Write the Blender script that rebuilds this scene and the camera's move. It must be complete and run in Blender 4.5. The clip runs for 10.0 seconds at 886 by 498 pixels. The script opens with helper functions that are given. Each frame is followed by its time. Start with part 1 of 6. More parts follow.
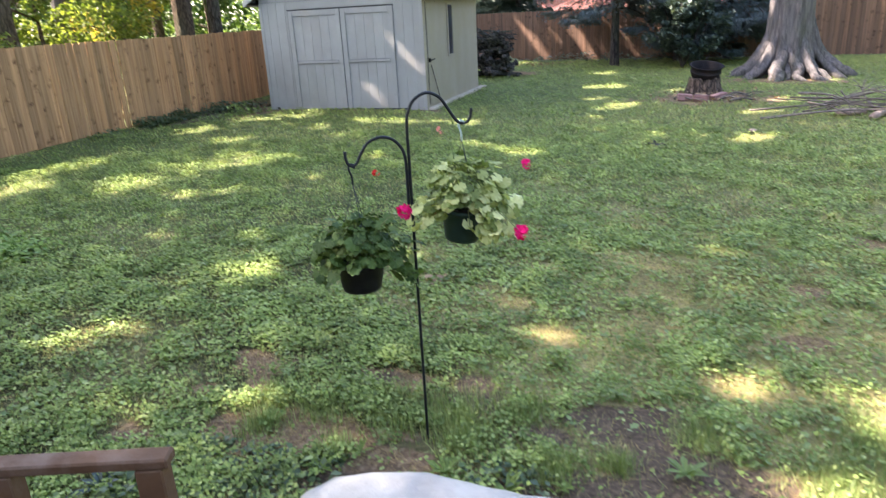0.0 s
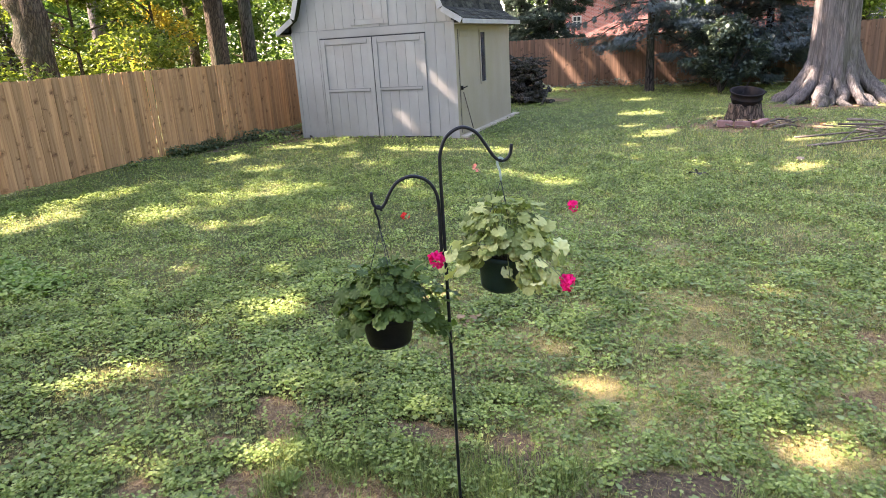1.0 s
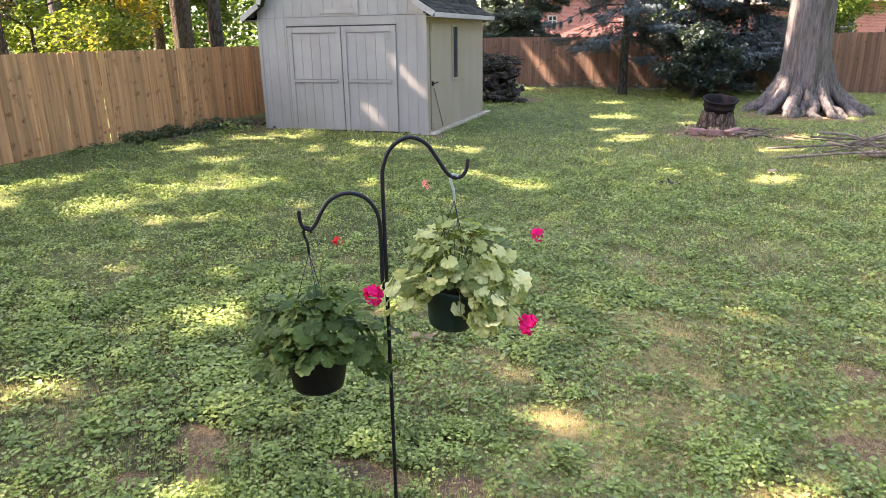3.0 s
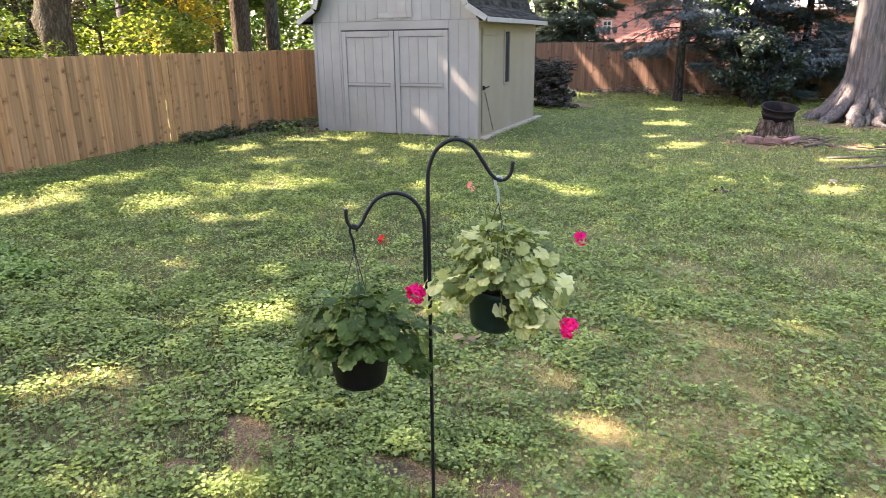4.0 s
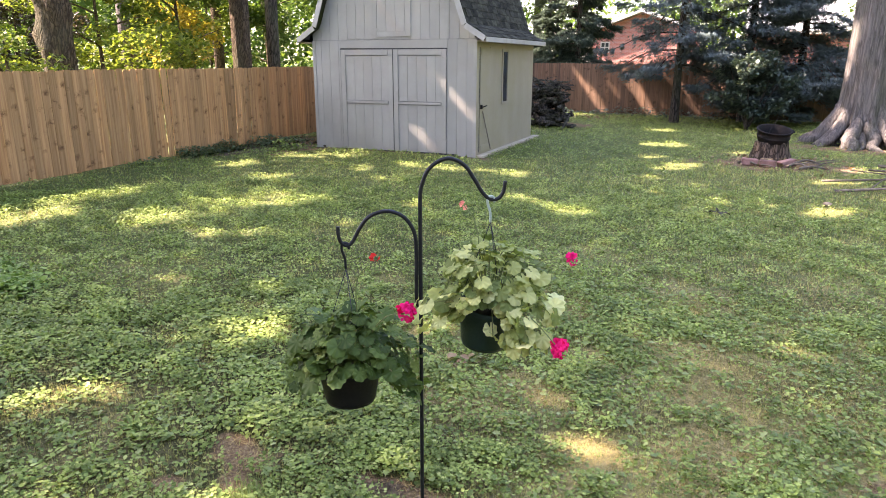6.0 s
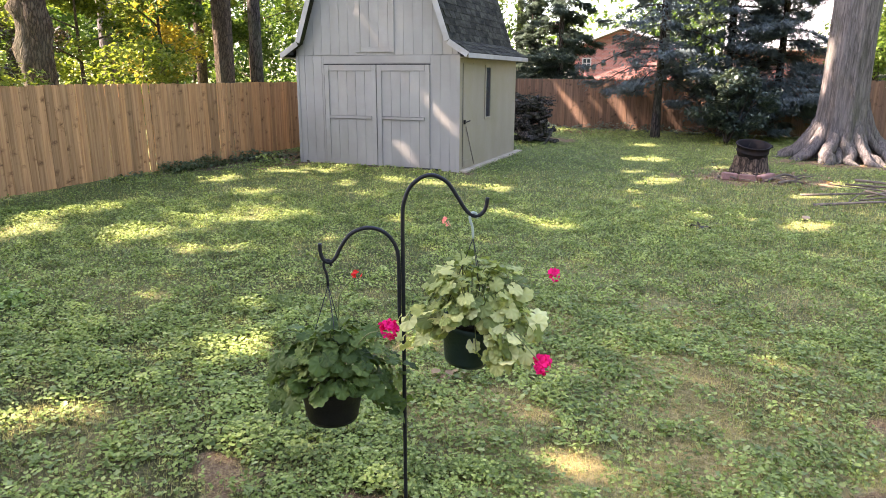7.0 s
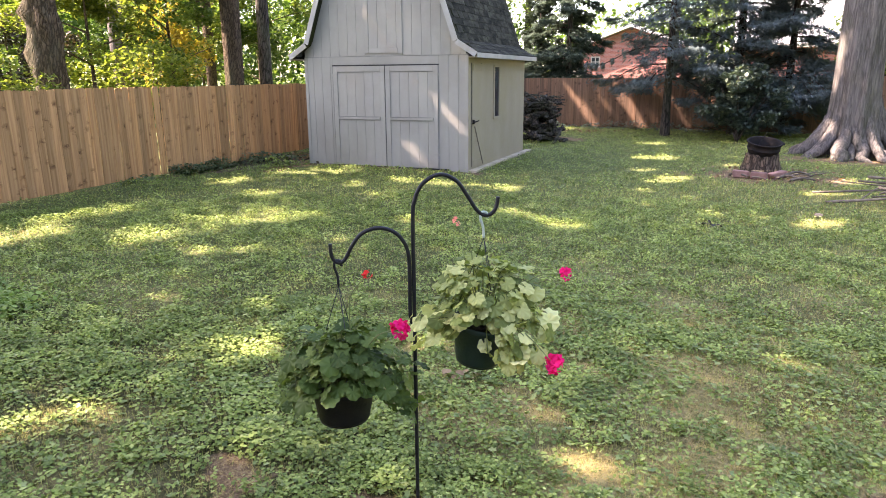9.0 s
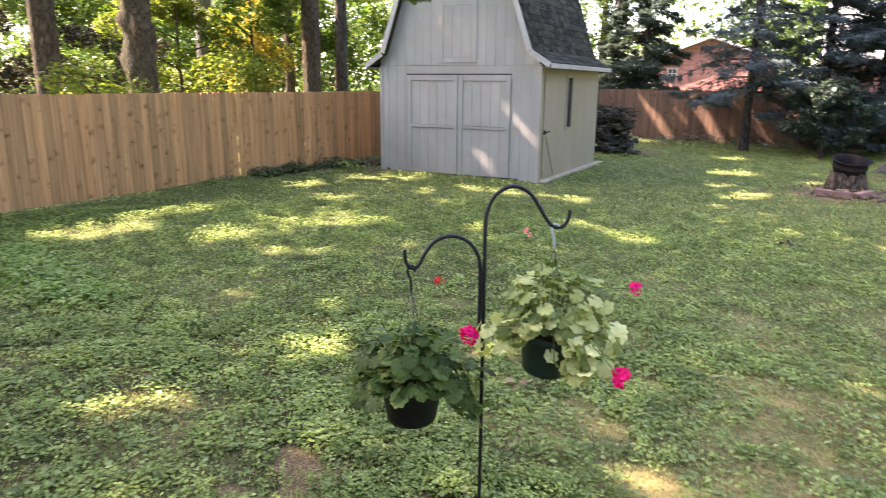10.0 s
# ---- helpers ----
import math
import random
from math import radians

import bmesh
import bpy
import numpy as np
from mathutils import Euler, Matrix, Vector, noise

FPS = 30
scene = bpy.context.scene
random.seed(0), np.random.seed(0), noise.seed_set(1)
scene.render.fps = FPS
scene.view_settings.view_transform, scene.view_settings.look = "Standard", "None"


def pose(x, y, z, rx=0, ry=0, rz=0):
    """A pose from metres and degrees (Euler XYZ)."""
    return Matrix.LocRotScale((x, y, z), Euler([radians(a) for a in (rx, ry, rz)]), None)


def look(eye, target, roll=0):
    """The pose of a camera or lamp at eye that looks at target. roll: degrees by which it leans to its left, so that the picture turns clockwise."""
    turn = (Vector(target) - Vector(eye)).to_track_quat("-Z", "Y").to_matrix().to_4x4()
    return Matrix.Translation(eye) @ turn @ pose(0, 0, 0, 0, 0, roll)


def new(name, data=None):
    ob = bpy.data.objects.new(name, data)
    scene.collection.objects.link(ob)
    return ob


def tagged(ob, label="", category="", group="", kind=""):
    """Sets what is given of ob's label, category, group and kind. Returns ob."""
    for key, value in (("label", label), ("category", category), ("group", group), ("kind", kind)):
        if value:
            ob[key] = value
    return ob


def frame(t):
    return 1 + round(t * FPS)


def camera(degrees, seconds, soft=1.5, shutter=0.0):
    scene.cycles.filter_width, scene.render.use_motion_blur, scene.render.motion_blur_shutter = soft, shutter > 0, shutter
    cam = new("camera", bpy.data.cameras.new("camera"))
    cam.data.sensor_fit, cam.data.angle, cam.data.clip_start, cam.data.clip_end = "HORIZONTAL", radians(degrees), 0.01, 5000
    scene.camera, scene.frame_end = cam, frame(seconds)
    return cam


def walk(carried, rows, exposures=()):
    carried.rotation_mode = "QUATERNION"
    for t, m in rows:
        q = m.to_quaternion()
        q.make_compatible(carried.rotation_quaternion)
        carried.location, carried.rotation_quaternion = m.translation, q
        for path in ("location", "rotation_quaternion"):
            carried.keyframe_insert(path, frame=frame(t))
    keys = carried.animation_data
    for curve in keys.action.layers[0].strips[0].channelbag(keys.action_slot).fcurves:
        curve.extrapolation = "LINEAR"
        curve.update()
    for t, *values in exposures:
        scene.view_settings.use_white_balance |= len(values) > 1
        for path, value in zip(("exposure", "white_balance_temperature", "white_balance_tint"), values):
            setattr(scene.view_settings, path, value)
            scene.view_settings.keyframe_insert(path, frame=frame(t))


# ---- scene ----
cam = camera(66.2, 10.0, soft=0.5, shutter=0.5)
PATH = [
    (0, (0.531, 0.653, 1.891), (-0.082, 2.441, 1.236), -3.1),
    (0.5, (0.466, 0.784, 1.886), (-0.227, 2.566, 1.299), -3.6),
    (1, (0.42, 0.928, 1.89), (-0.282, 2.709, 1.31), -3.6),
    (1.5, (0.375, 1.084, 1.886), (-0.285, 2.877, 1.295), -3.3),
    (2, (0.317, 1.252, 1.909), (-0.274, 3.066, 1.31), -2.5),
    (2.2, (0.31, 1.272, 1.905), (-0.262, 3.09, 1.306), -2.1),
    (3.3, (0.381, 1.333, 1.886), (-0.262, 3.13, 1.288), -0.4),
    (3.5, (0.384, 1.324, 1.887), (-0.287, 3.112, 1.29), -0.4),
    (4, (0.384, 1.307, 1.884), (-0.363, 3.068, 1.299), -0.7),
    (4.5, (0.389, 1.309, 1.884), (-0.398, 3.056, 1.311), -0.6),
    (5, (0.395, 1.309, 1.886), (-0.393, 3.059, 1.323), -0.3),
    (5.5, (0.398, 1.31, 1.886), (-0.37, 3.072, 1.334), 0.0),
    (7, (0.403, 1.318, 1.894), (-0.302, 3.123, 1.399), 0.2),
    (7.5, (0.405, 1.321, 1.89), (-0.291, 3.133, 1.408), 0.4),
    (8, (0.403, 1.33, 1.891), (-0.293, 3.143, 1.409), 0.3),
    (8.5, (0.4, 1.331, 1.889), (-0.307, 3.138, 1.402), -0.0),
    (9, (0.397, 1.324, 1.89), (-0.334, 3.119, 1.396), -0.4),
    (9.5, (0.407, 1.306, 1.896), (-0.374, 3.08, 1.403), -0.4),
    (10, (0.402, 1.264, 1.906), (-0.505, 2.983, 1.435), 0.5),
]
walk(cam, [(t, look(eye, target, roll)) for t, eye, target, roll in PATH],
     exposures=[(0.0, 2.98, 6600, 23), (0.7, 3.07, 7050, 27), (2.0, 3.10, 7300, 30), (10.0, 3.08, 7350, 30)])

# ---- world and sun ----
SUN = Vector((-0.62, -0.22, 0.75)).normalized()
world = bpy.data.worlds.new("world")
scene.world = world
world.use_nodes = True
wn = world.node_tree
sky = wn.nodes.new("ShaderNodeTexSky")
sky.sky_type = "NISHITA"
sky.sun_disc = False
sky.sun_elevation = math.asin(SUN.z)
sky.sun_rotation = math.atan2(SUN.x, SUN.y)
sky.air_density, sky.dust_density, sky.ozone_density = 1.0, 1.5, 1.0
wn.links.new(sky.outputs[0], wn.nodes["Background"].inputs[0])
wn.nodes["Background"].inputs[1].default_value = 0.15
sun_data = bpy.data.lights.new("sun", "SUN")
sun_data.energy, sun_data.angle, sun_data.color = 5.0, radians(0.5), (1.0, 0.94, 0.83)
sun = new("sun", sun_data)
sun.matrix_world = look(SUN * 60, (0, 0, 0))


# ---- materials ----
def material(name):
    m = bpy.data.materials.new(name)
    m.use_nodes = True
    nt = m.node_tree
    return m, nt, nt.nodes["Principled BSDF"]


def ramp(nt, src, stops):
    r = nt.nodes.new("ShaderNodeValToRGB")
    e = r.color_ramp.elements
    while len(e) < len(stops):
        e.new(0.5)
    for el, (p, c) in zip(e, stops):
        el.position, el.color = p, (*c, 1)
    nt.links.new(src, r.inputs[0])
    return r.outputs[0]


def mapping(nt, stretch, coord="Object"):
    tc = nt.nodes.new("ShaderNodeTexCoord")
    mp = nt.nodes.new("ShaderNodeMapping")
    mp.inputs["Scale"].default_value = stretch
    nt.links.new(tc.outputs[coord], mp.inputs[0])
    return mp.outputs[0]


def noisy(nt, vec, scale, detail=5.0, rough=0.6):
    n = nt.nodes.new("ShaderNodeTexNoise")
    n.inputs["Scale"].default_value, n.inputs["Detail"].default_value, n.inputs["Roughness"].default_value = scale, detail, rough
    nt.links.new(vec, n.inputs["Vector"])
    return n.outputs[0]


def mixed(nt, fac, a, b, kind="MIX"):
    x = nt.nodes.new("ShaderNodeMix")
    x.data_type, x.blend_type = "RGBA", kind
    for sock, val in ((x.inputs[0], fac), (x.inputs[6], a), (x.inputs[7], b)):
        if isinstance(val, (int, float)):
            sock.default_value = val
        elif isinstance(val, tuple):
            sock.default_value = (*val, 1)
        else:
            nt.links.new(val, sock)
    return x.outputs[2]


def scaled(nt, src, lo, hi):
    r = nt.nodes.new("ShaderNodeMapRange")
    r.inputs[3].default_value, r.inputs[4].default_value = lo, hi
    nt.links.new(src, r.inputs[0])
    return r.outputs[0]


def surf(name, stops, scale=4.0, stretch=(1, 1, 1), rough=0.7, bump=0.2, fine=60.0, metal=0.0, vary=0.0, stain=None, stain_scale=0.8, dist=0.01, island=False, spec=0.3):
    """A painted, wooden, stone or metal surface: coarse tone, fine grain, stains, relief."""
    m, nt, b = material(name)
    v = mapping(nt, stretch)
    if vary:
        oi = nt.nodes.new("ShaderNodeObjectInfo")
        off = nt.nodes.new("ShaderNodeVectorMath")
        off.operation = "MULTIPLY_ADD"
        comb = nt.nodes.new("ShaderNodeCombineXYZ")
        for k in range(3):
            nt.links.new(oi.outputs["Random"], comb.inputs[k])
        off.inputs[1].default_value = (37, 23, 51)
        nt.links.new(comb.outputs[0], off.inputs[0])
        nt.links.new(v, off.inputs[2])
        v = off.outputs[0]
    col = ramp(nt, noisy(nt, v, scale), stops)
    if vary or island:
        if island:
            g = nt.nodes.new("ShaderNodeNewGeometry")
            rnd = g.outputs["Random Per Island"]
        else:
            rnd = oi.outputs["Random"]
        amount = vary or 0.25
        col = mixed(nt, 1.0, col, ramp(nt, rnd, [(0, (1 - amount,) * 3), (1, (1 + amount * 0.4,) * 3)]), "MULTIPLY")
    if stain:
        w = mapping(nt, (1, 1, 1))
        fac = ramp(nt, noisy(nt, w, stain_scale, 6.0, 0.65), [(0.45, (0, 0, 0)), (0.72, (1, 1, 1))])
        col = mixed(nt, fac, col, stain)
    nt.links.new(col, b.inputs["Base Color"])
    grain = noisy(nt, v, fine, 4.0)
    nt.links.new(scaled(nt, grain, max(0.05, rough - 0.15), min(1, rough + 0.15)), b.inputs["Roughness"])
    b.inputs["Metallic"].default_value = metal
    b.inputs["Specular IOR Level"].default_value = spec
    bp = nt.nodes.new("ShaderNodeBump")
    bp.inputs["Strength"].default_value, bp.inputs["Distance"].default_value = bump, dist
    nt.links.new(grain, bp.inputs["Height"])
    nt.links.new(bp.outputs[0], b.inputs["Normal"])
    return m


def leafy(name, stops, through_light=0.4, rough=0.5, island=True, spec=0.35, blotch=0.25, patchy=0.0, glow=(1.45, 1.5, 0.85)):
    """A leaf or petal: tone by piece, some light passing through."""
    m, nt, b = material(name)
    if island:
        rnd = nt.nodes.new("ShaderNodeNewGeometry").outputs["Random Per Island"]
    else:
        rnd = nt.nodes.new("ShaderNodeObjectInfo").outputs["Random"]
    col = ramp(nt, rnd, stops)
    v = mapping(nt, (1, 1, 1))
    col = mixed(nt, blotch, col, ramp(nt, noisy(nt, v, 1.3, 3.0), [(0.3, (0.25, 0.35, 0.2)), (0.7, (1.0, 1.0, 0.75))]), "MULTIPLY")
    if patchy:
        # Clump mottling put into the colour in place of the bumpy lawn's shading
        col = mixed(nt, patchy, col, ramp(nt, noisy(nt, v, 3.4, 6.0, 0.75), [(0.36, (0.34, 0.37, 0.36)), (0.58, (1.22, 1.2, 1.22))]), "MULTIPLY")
    nt.links.new(col, b.inputs["Base Color"])
    b.inputs["Roughness"].default_value = rough
    b.inputs["Specular IOR Level"].default_value = spec
    tr = nt.nodes.new("ShaderNodeBsdfTranslucent")
    nt.links.new(mixed(nt, 1.0, col, glow, "MULTIPLY"), tr.inputs[0])
    mx = nt.nodes.new("ShaderNodeMixShader")
    mx.inputs[0].default_value = through_light
    nt.links.new(b.outputs[0], mx.inputs[1])
    nt.links.new(tr.outputs[0], mx.inputs[2])
    nt.links.new(mx.outputs[0], nt.nodes["Material Output"].inputs[0])
    return m


def wood_boards(name, light, dark, knot, vary=0.3):
    """Sawn softwood boards with upright grain and knots."""
    m, nt, b = material(name)
    oi = nt.nodes.new("ShaderNodeObjectInfo")
    comb = nt.nodes.new("ShaderNodeCombineXYZ")
    for k in range(3):
        nt.links.new(oi.outputs["Random"], comb.inputs[k])
    off = nt.nodes.new("ShaderNodeVectorMath")
    off.operation = "MULTIPLY_ADD"
    off.inputs[1].default_value = (31, 17, 43)
    nt.links.new(comb.outputs[0], off.inputs[0])
    nt.links.new(mapping(nt, (1, 1, 1)), off.inputs[2])
    v = off.outputs[0]
    st = nt.nodes.new("ShaderNodeMapping")
    st.inputs["Scale"].default_value = (1, 1, 0.05)
    nt.links.new(v, st.inputs[0])
    col = ramp(nt, noisy(nt, st.outputs[0], 30, 4.0), [(0.3, dark), (0.65, light)])
    ks = nt.nodes.new("ShaderNodeMapping")
    ks.inputs["Scale"].default_value = (1, 0.62, 2.1)
    nt.links.new(v, ks.inputs[0])
    vo = nt.nodes.new("ShaderNodeTexVoronoi")
    vo.inputs["Scale"].default_value = 4.6
    nt.links.new(mixed(nt, 0.26, ks.outputs[0], noisy(nt, ks.outputs[0], 13, 4.0), "ADD"), vo.inputs["Vector"])
    kf = ramp(nt, vo.outputs["Distance"], [(0.06, (0.9, 0.9, 0.9)), (0.16, (0.5, 0.5, 0.5)), (0.36, (0, 0, 0))])
    some = ramp(nt, vo.outputs["Color"], [(0.36, (0, 0, 0)), (0.5, (1, 1, 1))])
    kf = mixed(nt, 1.0, kf, some, "MULTIPLY")
    col = mixed(nt, kf, col, knot)
    col = mixed(nt, 1.0, col, ramp(nt, oi.outputs["Random"], [(0, (1 - vary, 1 - vary, 1 - vary)), (0.6, (1, 0.96, 0.93)), (1, (1.1, 1.0, 0.9))]), "MULTIPLY")
    weather = ramp(nt, noisy(nt, mapping(nt, (0.7, 0.7, 0.25)), 0.9, 5.0), [(0.45, (0, 0, 0)), (0.75, (0.5, 0.5, 0.5))])
    col = mixed(nt, weather, col, tuple(0.55 * c for c in dark))
    edge = ramp(nt, noisy(nt, st.outputs[0], 9, 2.0), [(0.35, (0.78, 0.78, 0.78)), (0.6, (1.06, 1.06, 1.06))])
    col = mixed(nt, 1.0, col, edge, "MULTIPLY")
    nt.links.new(col, b.inputs["Base Color"])
    b.inputs["Roughness"].default_value = 0.8
    b.inputs["Specular IOR Level"].default_value = 0.2
    bp = nt.nodes.new("ShaderNodeBump")
    bp.inputs["Strength"].default_value, bp.inputs["Distance"].default_value = 0.3, 0.004
    nt.links.new(noisy(nt, st.outputs[0], 60, 3.0), bp.inputs["Height"])
    nt.links.new(bp.outputs[0], b.inputs["Normal"])
    return m


def bark_like(name, dark, light, scale=7.0, stretch=0.16, depth=0.05, lo=0.12, hi=0.55, plates=True):
    m, nt, b = material(name)
    v = mapping(nt, (1, 1, stretch))
    n1 = noisy(nt, v, scale, 6.0, 0.7)
    vo = nt.nodes.new("ShaderNodeTexVoronoi")
    vo.feature = "DISTANCE_TO_EDGE"
    vo.inputs["Scale"].default_value = scale * 1.2
    warp = mixed(nt, 0.12, v, n1, "ADD")
    nt.links.new(warp, vo.inputs["Vector"])
    ridge = ramp(nt, vo.outputs["Distance"], [(0.0, (0, 0, 0)), (0.25, (1, 1, 1))])
    h = mixed(nt, 0.5, ridge, n1, "MULTIPLY") if plates else mixed(nt, 0.3, n1, ridge, "MULTIPLY")
    col = ramp(nt, h, [(lo, dark), (hi, light)])
    col = mixed(nt, ramp(nt, noisy(nt, mapping(nt, (1, 1, 0.5)), 1.1), [(0.5, (0, 0, 0)), (0.75, (0.5, 0.5, 0.5))]), col, (0.11, 0.12, 0.07))
    nt.links.new(col, b.inputs["Base Color"])
    b.inputs["Roughness"].default_value = 0.9
    b.inputs["Specular IOR Level"].default_value = 0.15
    bp = nt.nodes.new("ShaderNodeBump")
    bp.inputs["Strength"].default_value, bp.inputs["Distance"].default_value = 0.8, depth
    nt.links.new(h, bp.inputs["Height"])
    nt.links.new(bp.outputs[0], b.inputs["Normal"])
    return m


def lawn_soil():
    """Soil, thatch and low green between the plants; bare earth where the soil attribute says so."""
    m, nt, b = material("lawn_soil")
    v = mapping(nt, (1, 1, 1))
    green = ramp(nt, noisy(nt, v, 22, 6.0, 0.7), [(0.34, (0.05, 0.048, 0.02)), (0.48, (0.23, 0.205, 0.085)), (0.64, (0.52, 0.43, 0.22))])
    green = mixed(nt, ramp(nt, noisy(nt, v, 0.9, 5.0, 0.6), [(0.42, (0, 0, 0)), (0.65, (0.8, 0.8, 0.8))]), green, (0.30, 0.265, 0.135))
    # soil under the western ivy darkened to stand for shade between leaves
    leaf_gap_shade = ramp(nt, noisy(nt, v, 30, 6.0, 0.7), [(0.3, (0.016, 0.018, 0.008)), (0.5, (0.055, 0.058, 0.022)), (0.7, (0.17, 0.15, 0.068))])
    th = nt.nodes.new("ShaderNodeAttribute")
    th.attribute_name = "thatch"
    green = mixed(nt, th.outputs["Fac"], leaf_gap_shade, green)
    tf = nt.nodes.new("ShaderNodeAttribute")
    tf.attribute_name = "turf"
    turf = ramp(nt, noisy(nt, v, 26, 6.0, 0.7), [(0.3, (0.045, 0.06, 0.021)), (0.5, (0.105, 0.127, 0.046)), (0.7, (0.19, 0.205, 0.082))])
    green = mixed(nt, tf.outputs["Fac"], green, turf)
    earth = ramp(nt, noisy(nt, v, 35, 8.0, 0.75), [(0.3, (0.06, 0.04, 0.024)), (0.5, (0.175, 0.115, 0.067)), (0.72, (0.40, 0.295, 0.18))])
    at = nt.nodes.new("ShaderNodeAttribute")
    at.attribute_name = "soil"
    edge = nt.nodes.new("ShaderNodeMath")
    edge.operation = "MULTIPLY_ADD"
    edge.inputs[1].default_value, edge.inputs[2].default_value = 0.6, -0.3
    nt.links.new(noisy(nt, v, 16, 4.0), edge.inputs[0])
    add = nt.nodes.new("ShaderNodeMath")
    add.use_clamp = True
    nt.links.new(at.outputs["Fac"], add.inputs[0])
    nt.links.new(edge.outputs[0], add.inputs[1])
    col = mixed(nt, ramp(nt, add.outputs[0], [(0.3, (0, 0, 0)), (0.6, (1, 1, 1))]), green, earth)
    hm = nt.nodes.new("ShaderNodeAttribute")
    hm.attribute_name = "humus_shade"
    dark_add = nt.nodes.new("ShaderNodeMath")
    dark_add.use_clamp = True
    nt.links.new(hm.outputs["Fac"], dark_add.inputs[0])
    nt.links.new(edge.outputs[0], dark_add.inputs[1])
    humus_shade = ramp(nt, noisy(nt, v, 40, 8.0, 0.75), [(0.3, (0.045, 0.033, 0.023)), (0.5, (0.115, 0.085, 0.056)), (0.72, (0.25, 0.18, 0.11))])
    col = mixed(nt, ramp(nt, dark_add.outputs[0], [(0.3, (0, 0, 0)), (0.6, (1, 1, 1))]), col, humus_shade)
    nt.links.new(col, b.inputs["Base Color"])
    b.inputs["Roughness"].default_value = 0.95
    b.inputs["Specular IOR Level"].default_value = 0.1
    bp = nt.nodes.new("ShaderNodeBump")
    bp.inputs["Strength"].default_value, bp.inputs["Distance"].default_value = 0.9, 0.03
    nt.links.new(noisy(nt, v, 45, 6.0, 0.7), bp.inputs["Height"])
    nt.links.new(bp.outputs[0], b.inputs["Normal"])
    return m


def brickwork():
    """Red brick in courses, for walls far off."""
    m, nt, b = material("red_brick")
    sep = nt.nodes.new("ShaderNodeSeparateXYZ")
    nt.links.new(mapping(nt, (1, 1, 1)), sep.inputs[0])
    add = nt.nodes.new("ShaderNodeMath")
    nt.links.new(sep.outputs[0], add.inputs[0])
    nt.links.new(sep.outputs[1], add.inputs[1])
    flat = nt.nodes.new("ShaderNodeCombineXYZ")
    nt.links.new(add.outputs[0], flat.inputs[0])
    nt.links.new(sep.outputs[2], flat.inputs[1])
    br = nt.nodes.new("ShaderNodeTexBrick")
    for key, value in (("Color1", (0.31, 0.105, 0.09, 1)), ("Color2", (0.39, 0.15, 0.13, 1)), ("Mortar", (0.36, 0.28, 0.26, 1))):
        br.inputs[key].default_value = value
    for key, value in (("Scale", 1.0), ("Mortar Size", 0.008), ("Brick Width", 0.21), ("Row Height", 0.075)):
        br.inputs[key].default_value = value
    nt.links.new(flat.outputs[0], br.inputs["Vector"])
    tone = ramp(nt, noisy(nt, mapping(nt, (1, 1, 1)), 0.8, 5.0), [(0.3, (0.8, 0.8, 0.8)), (0.7, (1.1, 1.08, 1.05))])
    nt.links.new(mixed(nt, 1.0, br.outputs["Color"], tone, "MULTIPLY"), b.inputs["Base Color"])
    b.inputs["Roughness"].default_value = 0.9
    b.inputs["Specular IOR Level"].default_value = 0.2
    return m


M_SOIL = lawn_soil()
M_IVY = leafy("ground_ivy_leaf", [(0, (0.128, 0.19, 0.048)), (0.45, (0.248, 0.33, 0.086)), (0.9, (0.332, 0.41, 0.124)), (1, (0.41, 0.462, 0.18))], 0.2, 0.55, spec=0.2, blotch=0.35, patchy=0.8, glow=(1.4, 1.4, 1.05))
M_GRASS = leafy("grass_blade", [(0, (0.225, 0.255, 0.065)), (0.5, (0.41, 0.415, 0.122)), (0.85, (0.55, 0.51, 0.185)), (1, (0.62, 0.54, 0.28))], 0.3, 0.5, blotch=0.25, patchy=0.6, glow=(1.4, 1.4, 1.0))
M_WEED_DARK = leafy("dark_weed_leaf", [(0, (0.04, 0.07, 0.028)), (0.6, (0.08, 0.12, 0.05)), (1, (0.15, 0.19, 0.09))], 0.15, 0.45, blotch=0.2)
M_WEED_MID = leafy("broad_weed_leaf", [(0, (0.13, 0.185, 0.06)), (0.6, (0.215, 0.28, 0.10)), (1, (0.32, 0.375, 0.16))], 0.15, 0.5, spec=0.25, blotch=0.25)
M_LUSH = leafy("lush_weed_leaf", [(0, (0.11, 0.19, 0.04)), (0.6, (0.20, 0.31, 0.07)), (1, (0.29, 0.40, 0.12))], 0.25, 0.5, blotch=0.25)
M_TUFT = leafy("tuft_blade", [(0, (0.10, 0.16, 0.04)), (0.5, (0.19, 0.25, 0.075)), (1, (0.33, 0.36, 0.13))], 0.25, 0.5, blotch=0.2)
M_STRAW = leafy("dry_straw", [(0, (0.30, 0.20, 0.075)), (1, (0.52, 0.39, 0.17))], 0.15, 0.7)
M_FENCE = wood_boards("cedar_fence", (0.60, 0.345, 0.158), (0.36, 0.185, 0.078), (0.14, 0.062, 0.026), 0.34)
# Back fence boards darkened to hold the deeper shade behind the spruces
M_FENCE_OLD_SHADED = wood_boards("weathered_shaded_cedar", (0.225, 0.138, 0.092), (0.135, 0.082, 0.056), (0.06, 0.035, 0.022), 0.35)
M_PAINT = surf("white_paint", [(0.3, (0.282, 0.272, 0.24)), (0.7, (0.33, 0.318, 0.28))], 2.5, (1, 1, 0.35), 0.55, 0.08, 40, stain=(0.265, 0.248, 0.22), stain_scale=1.3, vary=0.05)
